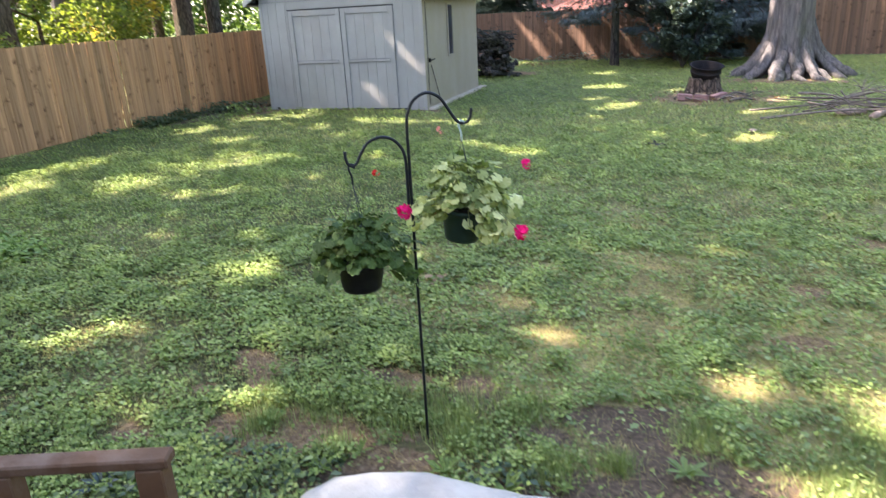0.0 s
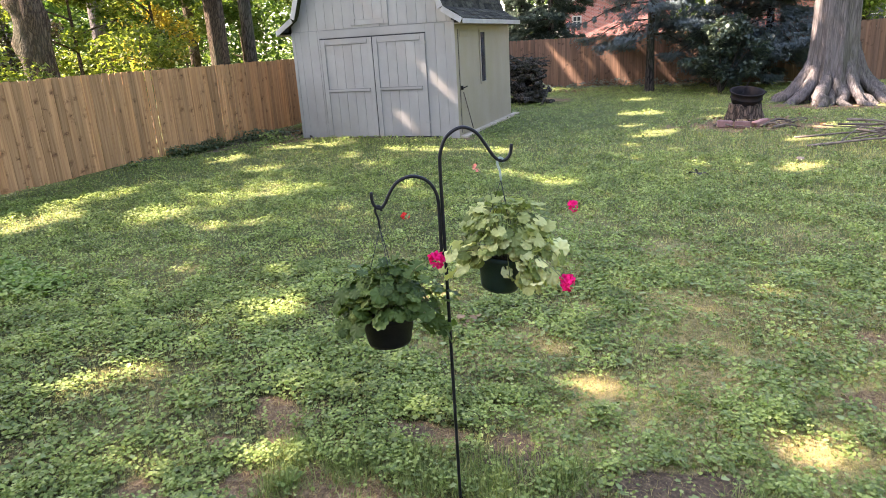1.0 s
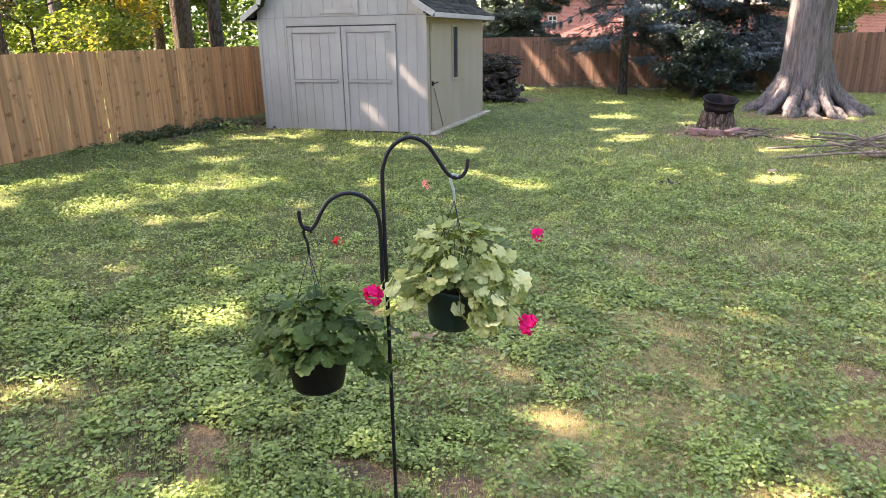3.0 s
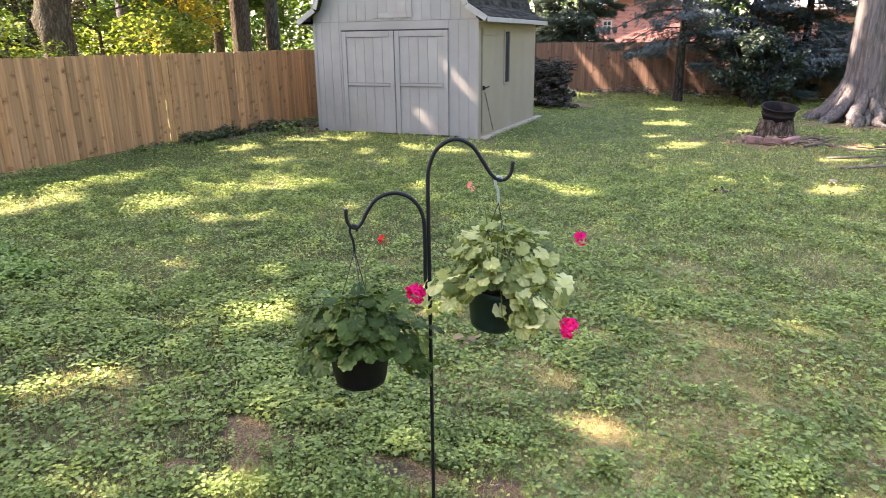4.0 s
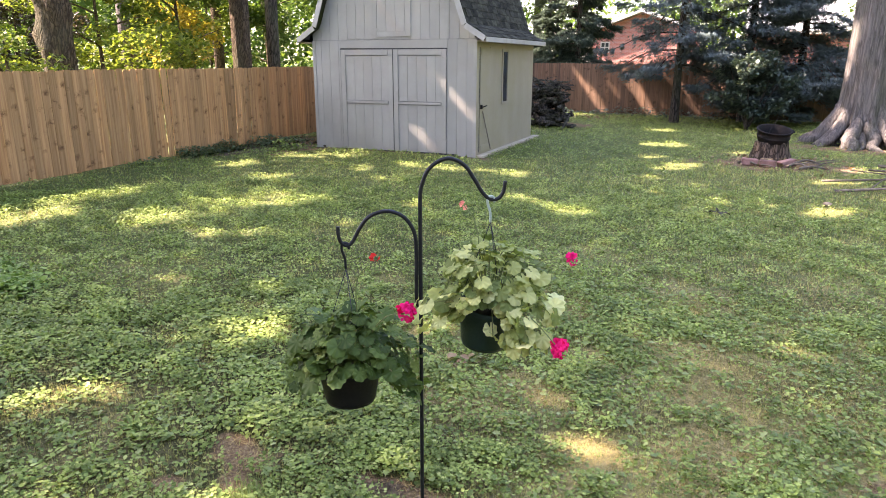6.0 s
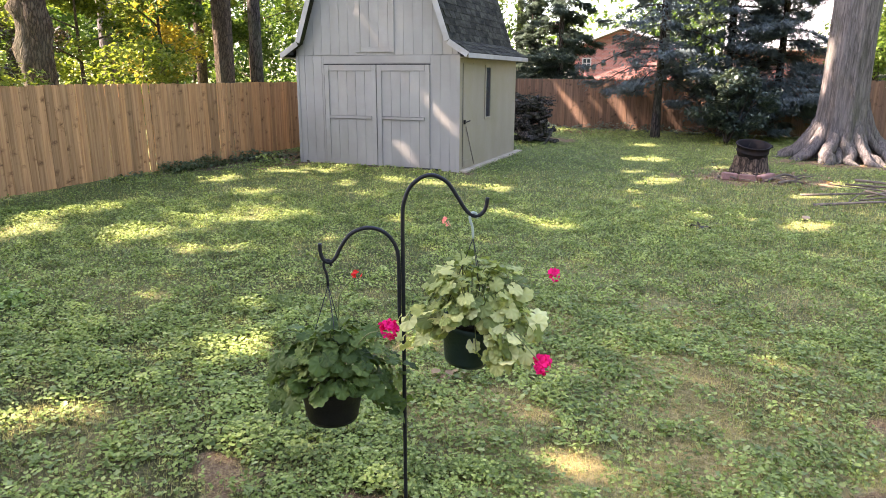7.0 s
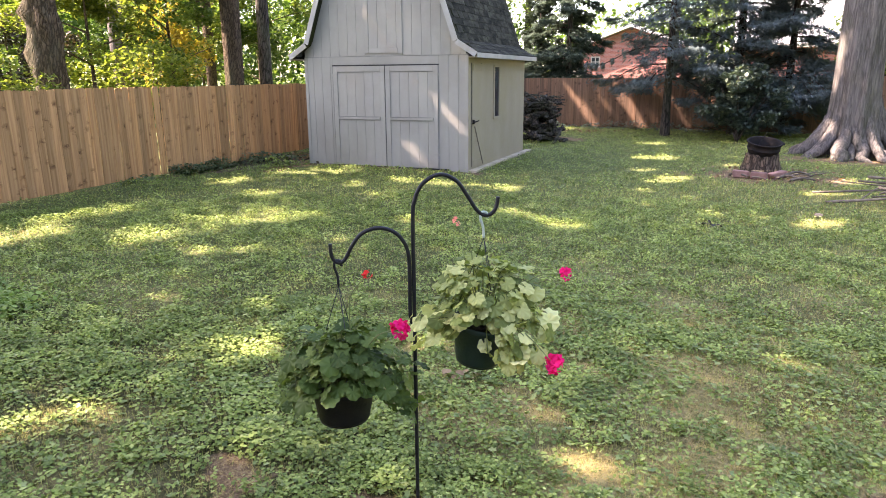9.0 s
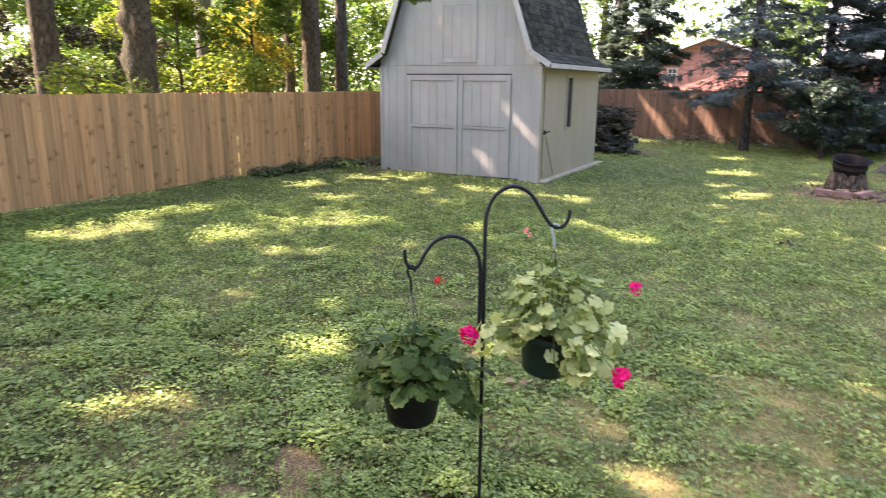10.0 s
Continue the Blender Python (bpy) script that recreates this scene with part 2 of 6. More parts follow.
# Groove colour darker than the paint, for the shade in the recesses
M_GROOVE = surf("groove_shade", [(0.3, (0.19, 0.18, 0.172)), (0.7, (0.27, 0.255, 0.245))], 6, rough=0.8)
M_PAINT_SIDE = surf("cream_paint", [(0.3, (0.295, 0.252, 0.178)), (0.7, (0.35, 0.302, 0.22))], 1.6, (1, 1, 0.4), 0.6, 0.08, 40, stain=(0.29, 0.25, 0.15), stain_scale=0.9)
M_TRIM = surf("white_trim", [(0.3, (0.36, 0.345, 0.315)), (0.7, (0.43, 0.415, 0.38))], 3, (1, 1, 1), 0.5, 0.05, 50, stain=(0.30, 0.28, 0.23), stain_scale=2.0)
M_SHINGLE = surf("asphalt_shingle", [(0.34, (0.014, 0.015, 0.011)), (0.66, (0.075, 0.072, 0.052))], 3, (1, 2.5, 0.35), 0.95, 0.5, 90, vary=0.6, spec=0.1, stain=(0.038, 0.044, 0.016), stain_scale=1.4)
M_DARK = surf("dark_gap", [(0.3, (0.02, 0.02, 0.02)), (0.7, (0.04, 0.04, 0.04))], 4, rough=0.8)
M_IRON = surf("black_painted_steel", [(0.3, (0.006, 0.007, 0.008)), (0.7, (0.015, 0.016, 0.018))], 30, rough=0.45, bump=0.05, fine=200, spec=0.3)
M_POT_BLACK = surf("black_plastic", [(0.3, (0.008, 0.008, 0.009)), (0.7, (0.016, 0.016, 0.018))], 14, rough=0.5, bump=0.05, fine=120, stain=(0.018, 0.018, 0.017), stain_scale=9, spec=0.15)
M_POT_GREEN = surf("dark_green_plastic", [(0.3, (0.010, 0.028, 0.022)), (0.7, (0.018, 0.042, 0.034))], 14, rough=0.45, bump=0.05, fine=120, spec=0.3)
M_POTSOIL = surf("potting_soil", [(0.3, (0.015, 0.011, 0.008)), (0.7, (0.06, 0.045, 0.03))], 40, rough=0.95, bump=0.8, fine=80)
M_GERANIUM = leafy("geranium_leaf", [(0, (0.035, 0.068, 0.014)), (0.5, (0.078, 0.13, 0.029)), (0.85, (0.125, 0.185, 0.045)), (1, (0.22, 0.275, 0.085))], 0.25, 0.55, False, spec=0.2, blotch=0.1)
# Two lighter leaf copies carry the sunlight on the right basket in their colour
M_GERANIUM_LIT = leafy("lit_geranium_leaf", [(0, (0.085, 0.125, 0.034)), (0.4, (0.20, 0.25, 0.075)), (0.8, (0.35, 0.395, 0.14)), (1, (0.53, 0.55, 0.235))], 0.28, 0.55, False, spec=0.2, blotch=0.1)
M_GERANIUM_SUNLIT = leafy("sunlit_geranium_leaf", [(0, (0.42, 0.45, 0.17)), (0.5, (0.56, 0.58, 0.25)), (1, (0.68, 0.69, 0.35))], 0.28, 0.55, False, spec=0.2, blotch=0.1)
M_PINK = leafy("pink_petal", [(0, (0.66, 0.012, 0.14)), (1, (0.80, 0.035, 0.24))], 0.3, 0.8, True, spec=0.05, blotch=0.05)
M_RED = leafy("red_petal", [(0, (0.55, 0.008, 0.01)), (1, (0.75, 0.04, 0.03))], 0.3, 0.6, True, blotch=0.05)
M_CORAL = leafy("coral_petal", [(0, (0.75, 0.16, 0.14)), (1, (0.85, 0.35, 0.3))], 0.3, 0.6, True, blotch=0.05)
M_STEM = surf("green_stem", [(0.3, (0.10, 0.15, 0.04)), (0.7, (0.18, 0.20, 0.07))], 20, rough=0.6)
M_WIRE_PALE = surf("pale_green_plastic", [(0.3, (0.30, 0.38, 0.30)), (0.7, (0.42, 0.5, 0.42))], 20, rough=0.4)
M_OAK = bark_like("oak_bark", (0.062, 0.055, 0.05), (0.17, 0.15, 0.138), 14.0, 0.1, 0.09, 0.28, 0.52, False)
M_BARK = bark_like("brown_bark", (0.05, 0.035, 0.022), (0.13, 0.095, 0.06), 16.0, 0.24, 0.06)
M_BARK_DARK = bark_like("dark_bark", (0.018, 0.014, 0.012), (0.08, 0.065, 0.055), 12.0, 0.2, 0.03)
M_TWIG = surf("dead_branch", [(0.3, (0.075, 0.058, 0.045)), (0.7, (0.22, 0.18, 0.14))], 12, (1, 1, 1), 0.85, 0.4, 70, vary=0.4)
M_SKID = surf("grey_timber", [(0.3, (0.30, 0.25, 0.175)), (0.7, (0.46, 0.39, 0.28))], 5, (1, 1, 1), 0.85, 0.4, 70, vary=0.2)
M_LOG = bark_like("old_log", (0.012, 0.011, 0.010), (0.09, 0.08, 0.072), 10.0, 1.0, 0.03)
M_LOG_PALE = surf("split_pale_wood", [(0.3, (0.30, 0.20, 0.145)), (0.7, (0.50, 0.37, 0.28))], 8, (1, 1, 1), 0.85, 0.4, 60, vary=0.2, stain=(0.18, 0.13, 0.1), stain_scale=6)
M_RUST = surf("rusty_iron", [(0.3, (0.008, 0.008, 0.009)), (0.7, (0.016, 0.014, 0.014))], 9, rough=0.8, bump=0.3, fine=60, stain=(0.03, 0.02, 0.016), stain_scale=5, spec=0.12)
M_PAVER = surf("red_paver", [(0.3, (0.19, 0.10, 0.085)), (0.7, (0.31, 0.175, 0.15))], 12, rough=0.9, bump=0.4, fine=70, vary=0.3)
M_STUMP = bark_like("rotten_stump", (0.04, 0.03, 0.024), (0.16, 0.115, 0.088), 15.0, 0.25, 0.04)
M_SPRUCE = leafy("spruce_needles", [(0, (0.095, 0.125, 0.138)), (0.6, (0.125, 0.158, 0.166)), (1, (0.155, 0.188, 0.188))], 0.1, 0.85, spec=0.05)
# Darker needle copy that puts shade into the two conifers' colour
M_CONIFER_SHADED = leafy("shaded_conifer_needles", [(0, (0.045, 0.065, 0.05)), (0.6, (0.07, 0.098, 0.075)), (1, (0.10, 0.13, 0.10))], 0.1, 0.85, spec=0.05)
M_SHRUB = leafy("glossy_shrub_leaf", [(0, (0.035, 0.06, 0.05)), (0.75, (0.07, 0.10, 0.08)), (1, (0.22, 0.26, 0.20))], 0.15, 0.4, spec=0.4)
M_MAPLE = leafy("maple_leaf", [(0, (0.034, 0.072, 0.013)), (0.5, (0.072, 0.125, 0.022)), (1, (0.14, 0.19, 0.043))], 0.42, 0.5)
M_LIME = leafy("lime_leaf", [(0, (0.065, 0.10, 0.016)), (0.5, (0.14, 0.18, 0.03)), (1, (0.24, 0.26, 0.055))], 0.5, 0.5)
M_AMBER = leafy("amber_leaf", [(0, (0.22, 0.15, 0.02)), (0.5, (0.34, 0.25, 0.04)), (1, (0.42, 0.34, 0.07))], 0.5, 0.5)
M_PLUM = leafy("dark_red_leaf", [(0, (0.022, 0.02, 0.012)), (1, (0.055, 0.04, 0.026))], 0.3, 0.5)
M_FARLEAF = leafy("far_foliage", [(0, (0.035, 0.075, 0.02)), (0.5, (0.08, 0.14, 0.03)), (1, (0.17, 0.23, 0.06))], 0.45, 0.6)
M_BRICK = brickwork()
M_ROOF_PALE = surf("pale_roof", [(0.3, (0.40, 0.41, 0.42)), (0.7, (0.55, 0.56, 0.57))], 3, rough=0.6)
M_GLASS = surf("window_glass", [(0.3, (0.02, 0.025, 0.03)), (0.7, (0.05, 0.06, 0.07))], 3, rough=0.08, bump=0.0, spec=0.6)
M_DECK = surf("brown_deck_stain", [(0.3, (0.105, 0.055, 0.028)), (0.7, (0.17, 0.095, 0.05))], 5, (1, 1, 1), 0.75, 0.2, 60, vary=0.15, stain=(0.19, 0.13, 0.09), stain_scale=6, spec=0.2)
M_CLOTH = surf("white_vinyl_cover", [(0.3, (0.40, 0.365, 0.30)), (0.7, (0.50, 0.465, 0.39))], 9, rough=0.55, bump=0.5, fine=22, dist=0.02, stain=(0.34, 0.32, 0.27), stain_scale=7)
M_LITTER = leafy("dead_leaf", [(0, (0.16, 0.09, 0.045)), (1, (0.38, 0.27, 0.16))], 0.1, 0.8)
M_STONE = surf("tan_stone", [(0.3, (0.24, 0.17, 0.11)), (0.7, (0.38, 0.29, 0.2))], 14, rough=0.9, bump=0.4)


# ---- building helpers ----
def thing(name, label, category, at=(0, 0, 0), group="", kind=""):
    e = new(name)
    e.location = at
    e.empty_display_size = 0.1
    return tagged(e, label, category, group, kind)


def mesh_of(name, bm, mat, smooth=False):
    me = bpy.data.meshes.new(name)
    bm.to_mesh(me)
    bm.free()
    me.materials.append(mat)
    if smooth:
        me.shade_smooth()
    return me


def part(name, bm, mat, parent=None, label="", smooth=False):
    """Links a bmesh (or a ready mesh) as one object under a thing or part; its coordinates are the world's."""
    me = bm if isinstance(bm, bpy.types.Mesh) else mesh_of(name, bm, mat, smooth)
    ob = new(name, me)
    if parent:
        ob.parent = parent
        top, shift = parent, Vector((0, 0, 0))
        while top:
            shift += top.location
            top = top.parent
        ob.location = -shift
    return tagged(ob, label)


def piece(name, me, m, parent):
    """One of many alike pieces on shared mesh data, at the world pose m."""
    ob = new(name, me)
    ob.parent = parent
    ob.matrix_basis = Matrix.Translation(parent.location).inverted() @ m
    return ob


def box(bm, x0, x1, y0, y1, z0, z1, bevel=0.0, m=None):
    vs = [bm.verts.new((x, y, z)) for x in (x0, x1) for y in (y0, y1) for z in (z0, z1)]
    fs = [bm.faces.new([vs[i] for i in q]) for q in ((0, 1, 3, 2), (4, 6, 7, 5), (0, 4, 5, 1), (2, 3, 7, 6), (0, 2, 6, 4), (1, 5, 7, 3))]
    if bevel:
        es = list({e for f in fs for e in f.edges})
        made = bmesh.ops.bevel(bm, geom=es, offset=bevel, segments=1, affect="EDGES")
        vs = list({v for f in made["faces"] for v in f.verts} | {v for v in vs if v.is_valid})
    if m is not None:
        bmesh.ops.transform(bm, matrix=m, verts=[v for v in vs if v.is_valid])
    return bm


def boxed(*a, **k):
    return box(bmesh.new(), *a, **k)


def prism(points, y0, y1):
    """A flat outline of (x, z) points pushed from y0 to y1."""
    bm = bmesh.new()
    a = [bm.verts.new((x, y0, z)) for x, z in points]
    b = [bm.verts.new((x, y1, z)) for x, z in points]
    bm.faces.new(a)
    bm.faces.new(b[::-1])
    n = len(points)
    for i in range(n):
        bm.faces.new((a[i], b[i], b[(i + 1) % n], a[(i + 1) % n]))
    bmesh.ops.recalc_face_normals(bm, faces=bm.faces)
    return bm


def curve_points(ctrl, n=8):
    """A smooth line through the control points."""
    c = [Vector(p) for p in ctrl]
    c = [c[0] * 2 - c[1]] + c + [c[-1] * 2 - c[-2]]
    out = []
    for i in range(1, len(c) - 2):
        for k in range(n):
            t = k / n
            a, b, d, e = c[i - 1], c[i], c[i + 1], c[i + 2]
            out.append(0.5 * ((2 * b) + (d - a) * t + (2 * a - 5 * b + 4 * d - e) * t * t + (3 * b - a - 3 * d + e) * t ** 3))
    return out + [c[-2]]


def tube(bm, pts, r0, r1=None, sides=8, wobble=0.0, seed=0):
    """A round bar along the points, tapering from r0 to r1, or with the radius that r0 gives for 0 to 1."""
    if not callable(r0):
        r1 = r0 if r1 is None else r1
    rng = random.Random(seed)
    pts = [Vector(p) for p in pts]
    ref = Vector((0.3, 0.9, 0.31)).normalized()
    rings = []
    for i, p in enumerate(pts):
        d = (pts[min(i + 1, len(pts) - 1)] - pts[max(i - 1, 0)]).normalized()
        side = d.cross(ref)
        if side.length < 0.05:
            side = d.cross(Vector((1, 0, 0)))
        side.normalize()
        up = side.cross(d)
        r = r0(i / (len(pts) - 1)) if callable(r0) else r0 + (r1 - r0) * i / (len(pts) - 1)
        rings.append([bm.verts.new(p + (side * math.cos(a) + up * math.sin(a)) * r * (1 + wobble * (rng.random() - 0.5))) for a in (math.tau * k / sides for k in range(sides))])
    for a, b in zip(rings, rings[1:]):
        for k in range(sides):
            bm.faces.new((a[k], a[(k + 1) % sides], b[(k + 1) % sides], b[k]))
    bm.faces.new(rings[0][::-1])
    bm.faces.new(rings[-1])
    return bm


def lathe(bm, profile, sides=32, at=(0, 0, 0)):
    """A turned shell from (radius, height) pairs."""
    rings = []
    for r, z in profile:
        rings.append([bm.verts.new((at[0] + r * math.cos(a), at[1] + r * math.sin(a), at[2] + z)) for a in (math.tau * k / sides for k in range(sides))])
    for a, b in zip(rings, rings[1:]):
        for k in range(sides):
            bm.faces.new((a[k], a[(k + 1) % sides], b[(k + 1) % sides], b[k]))
    bm.faces.new(rings[0][::-1])
    bm.faces.new(rings[-1])
    return bm


def value_noise(x, y, scale, seed):
    """Smooth noise from 0 to 1 on a plan."""
    rng = np.random.RandomState(seed)
    lattice = rng.rand(64, 64)
    u, v = x / scale + 1000.0, y / scale + 1000.0
    i, j = np.floor(u).astype(int), np.floor(v).astype(int)
    fu, fv = u - i, v - j
    fu, fv = fu * fu * (3 - 2 * fu), fv * fv * (3 - 2 * fv)
    g = lambda a, b: lattice[a % 64, b % 64]
    return (g(i, j) * (1 - fu) + g(i + 1, j) * fu) * (1 - fv) + (g(i, j + 1) * (1 - fu) + g(i + 1, j + 1) * fu) * fv


def ground_z(x, y):
    x, y = np.asarray(x, float), np.asarray(y, float)
    return -0.012 * (np.clip(x, -12, 12) + 0.6) + 0.03 * (value_noise(x, y, 1.7, 3) - 0.5) + 0.012 * (value_noise(x, y, 0.4, 4) - 0.5)


def gz(x, y):
    return float(ground_z(x, y))


# a leaf lies in xy with its stalk at the origin side -y
LEAF6 = (np.array([(0, -0.5, 0), (0.42, -0.2, 0.07), (0.4, 0.25, 0.05), (0, 0.5, -0.08), (-0.4, 0.25, 0.05), (-0.42, -0.2, 0.07)]), np.array([(0, 1, 2, 3), (0, 3, 4, 5)]))
LEAF_KIDNEY = (np.array([(0, -0.18, -0.06), (0.2, -0.46, 0.05), (0.5, -0.12, 0.06), (0.42, 0.3, 0.02), (0, 0.48, -0.06), (-0.42, 0.3, 0.02), (-0.5, -0.12, 0.06), (-0.2, -0.46, 0.05)]), np.array([(0, 1, 2, 3), (0, 3, 4, 5), (0, 5, 6, 7)]))
LEAF4 = (np.array([(0, -0.5, 0), (0.36, 0.02, 0.08), (0, 0.5, -0.06), (-0.36, 0.02, 0.08)]), np.array([(0, 1, 2), (0, 2, 3)]))
JAGGED_LEAF = (np.array([(0, -0.5, -0.03), (0.34, -0.3, 0.06), (0.27, -0.08, 0.0), (0.5, 0.12, 0.07), (0.2, 0.2, 0.0), (0, 0.52, -0.07), (-0.2, 0.2, 0.0), (-0.5, 0.12, 0.07), (-0.27, -0.08, 0.0), (-0.34, -0.3, 0.06)]), np.array([(0, 4, 5, 6)]), np.array([(0, 1, 2), (0, 2, 4), (2, 3, 4), (0, 6, 8), (6, 7, 8), (0, 8, 9)]))
ROUND_LEAF = (np.array([(0, -0.2, -0.05), (0.3, -0.42, 0.04), (0.5, 0.02, 0.06), (0.3, 0.42, 0.0), (-0.3, 0.42, 0.0), (-0.5, 0.02, 0.06), (-0.3, -0.42, 0.04)]), np.array([(0, 1, 2, 3), (0, 4, 5, 6)]), np.array([(0, 3, 4)]))
BLADE_POINTS = np.array([(-0.05, 0, 0), (0.05, 0, 0), (0.03, 0.12, 0.55), (-0.03, 0.12, 0.55), (0.0, 0.42, 1.0)])
BLADE = (BLADE_POINTS, [(0, 1, 2, 3)], [(3, 2, 4)])
BLADE_FINE = (BLADE_POINTS * np.array((0.5, 1, 1)), BLADE[1], BLADE[2])
NEEDLE = (np.array([(0, -0.5, 0), (0.08, 0.0, 0.04), (0.0, 0.5, -0.04), (-0.08, 0.0, 0.04), (0.3, 0.22, -0.03), (0.06, -0.12, 0.03), (-0.3, 0.22, -0.03), (-0.06, -0.12, 0.03)]), np.array([(0, 1, 2, 3)]), np.array([(0, 5, 4), (0, 6, 7)]))


def scatter(name, template, pos, size, yaw, tilt, mat, lean=None):
    """One mesh of many leaves or blades; pos (n, 3), the rest one number each. tilt about the leaf's own x before the turn."""
    tv, faces = template[0], [np.asarray(f) for f in template[1:]]
    n, k = len(pos), len(tv)
    v = np.repeat(tv[None], n, 0) * np.asarray(size)[:, None, None]
    ct, st = np.cos(tilt)[:, None], np.sin(tilt)[:, None]
    y = v[:, :, 1] * ct - v[:, :, 2] * st
    z = v[:, :, 1] * st + v[:, :, 2] * ct
    cy, sy = np.cos(yaw)[:, None], np.sin(yaw)[:, None]
    out = np.stack([v[:, :, 0] * cy - y * sy, v[:, :, 0] * sy + y * cy, z], 2) + np.asarray(pos)[:, None, :]
    me = bpy.data.meshes.new(name)
    me.vertices.add(n * k)
    me.vertices.foreach_set("co", out.astype(np.float32).ravel())
    loops, starts, at = [], [], 0
    for f in faces:
        idx = (np.arange(n)[:, None, None] * k + f[None]).reshape(-1, f.shape[1])
        starts.append(at + np.arange(len(idx)) * f.shape[1])
        at += idx.size
        loops.append(idx.ravel())
    loops, starts = np.concatenate(loops), np.concatenate(starts)
    me.loops.add(len(loops))
    me.loops.foreach_set("vertex_index", loops.astype(np.int32))
    me.polygons.add(len(starts))
    me.polygons.foreach_set("loop_start", starts.astype(np.int32))
    me.materials.append(mat)
    me.update(calc_edges=True)
    me.validate()
    return me


# ---- gaps in the leaf cover through which the sun falls (plan x, y, half length, half width, turn in degrees) ----
POOLS_FAR = [(-6.29, 10.29, 0.46, 0.21, 75), (-7.77, 11.14, 0.55, 0.31, 64), (-6.97, 12.41, 0.81, 0.53, 27), (-5.45, 11.78, 0.36, 0.14, 86), (-5.02, 12.61, 0.54, 0.2, -30), (-4.08, 12.38, 0.46, 0.2, -28), (-3.45, 12.46, 0.23, 0.1, -39), (-2.89, 12.37, 0.25, 0.28, -1), (-2.1, 10.28, 0.36, 0.14, -26), (-1.4, 9.85, 0.32, 0.16, -6), (-0.93, 17.83, 0.55, 0.45, 5), (-0.39, 14.57, 0.59, 0.28, 53), (-0.7, 13.04, 0.2, 0.1, -50), (-1.32, 21.27, 0.36, 0.53, -29), (-1.03, 15.64, 0.3, 0.14, 42), (1.7, 11.22, 0.41, 0.2, 35), (2.01, 13.93, 0.36, 0.18, 34), (1.02, 11.37, 0.11, 0.11, -27)]
POOLS_BACK = [(-4.54, 25.58, 0.5, 0.5, 0), (-1.31, 28.48, 0.35, 0.4, 0), (2.62, 15.48, 0.32, 0.28, 15), (0.6, 17.16, 0.18, 0.27, -22), (0.43, 11.23, 0.14, 0.12, -5)]
POOLS_MIDDLE = [(-7.15, 6.52, 0.72, 0.4, 74), (-7.36, 8.04, 0.72, 0.22, 79), (-8.07, 7.49, 0.23, 0.11, 81), (-5.76, 7.25, 0.59, 0.26, 68), (-7.38, 7.29, 0.2, 0.15, 63), (-4.98, 8.62, 0.67, 0.22, 45), (-5.3, 8.99, 0.53, 0.15, 55), (-5.76, 8.2, 0.37, 0.11, 26), (-4.58, 7.11, 0.37, 0.08, 26), (-3.95, 6.92, 0.32, 0.11, 31), (-3.93, 5.63, 0.15, 0.08, 19), (-2.96, 5.71, 0.14, 0.08, 34), (-3.47, 6.9, 0.2, 0.08, 1), (-3.35, 9.37, 0.15, 0.14, 26)]
POOLS_NEAR = [(-2.51, 5.06, 0.2, 0.2, 0), (-1.46, 5.57, 0.15, 0.17, 0), (-0.09, 4.35, 0.13, 0.11, 0), (-2.87, 3.83, 0.19, 0.1, 0), (-2.95, 3.55, 0.16, 0.11, 0), (1.01, 6.13, 0.11, 0.06, 0), (0.93, 4.04, 0.12, 0.09, 0), (-1.42, 3.3, 0.12, 0.07, 0), (1.6, 3.88, 0.16, 0.22, 0), (1.22, 3.24, 0.27, 0.09, 0)]
# strips of light that fall on upright things: (x, y, height) of the two ends, half width
BEAMS_SHED = [((-4.84, 13.84, 1.35), (-4.24, 13.84, 0.85), 0.06), ((-5.5, 13.84, 0.55), (-4.97, 13.84, 0.15), 0.07), ((-7.61, 13.84, 0.91), (-7.28, 13.84, 0.57), 0.13), ((-7.71, 13.84, 0.37), (-7.62, 13.84, 0.15), 0.13)]
BEAMS_FENCE = [((-4.81, 26.5, 1.26), (-4.06, 26.5, 0.27), 0.16), ((-3.06, 26.5, 1.39), (-2.43, 26.5, 0.26), 0.16), ((-1.35, 26.5, 1.1), (-1.2, 26.5, 0.8), 0.12), ((1.15, 26.5, 1), (1.5, 26.5, 0.35), 0.1)]
BEAMS_TREES = [((2.76, 19.95, 2.64), (2.68, 19.95, 1.78), 0.16), ((2.55, 19.75, 0.92), (2.42, 19.7, 0.7), 0.12), ((3.38, 19.25, 0.9), (3.36, 19, 0.1), 0.15), ((2.75, 19.25, 0.42), (2.6, 19.05, 0.22), 0.12), ((3.87, 19.2, 0.35), (4.05, 19.1, 0.05), 0.17), ((0.62, 22.4, 2.05), (0.35, 22.4, 1.72), 0.34), ((-0.4, 22.4, 1.15), (-0.3, 22.4, 1), 0.14), ((0.9, 22.3, 1.5), (0.95, 22.3, 1.4), 0.1)]


def beam_on_plan(p):
    k = p[2] / SUN.z
    return p[0] - SUN.x * k, p[1] - SUN.y * k


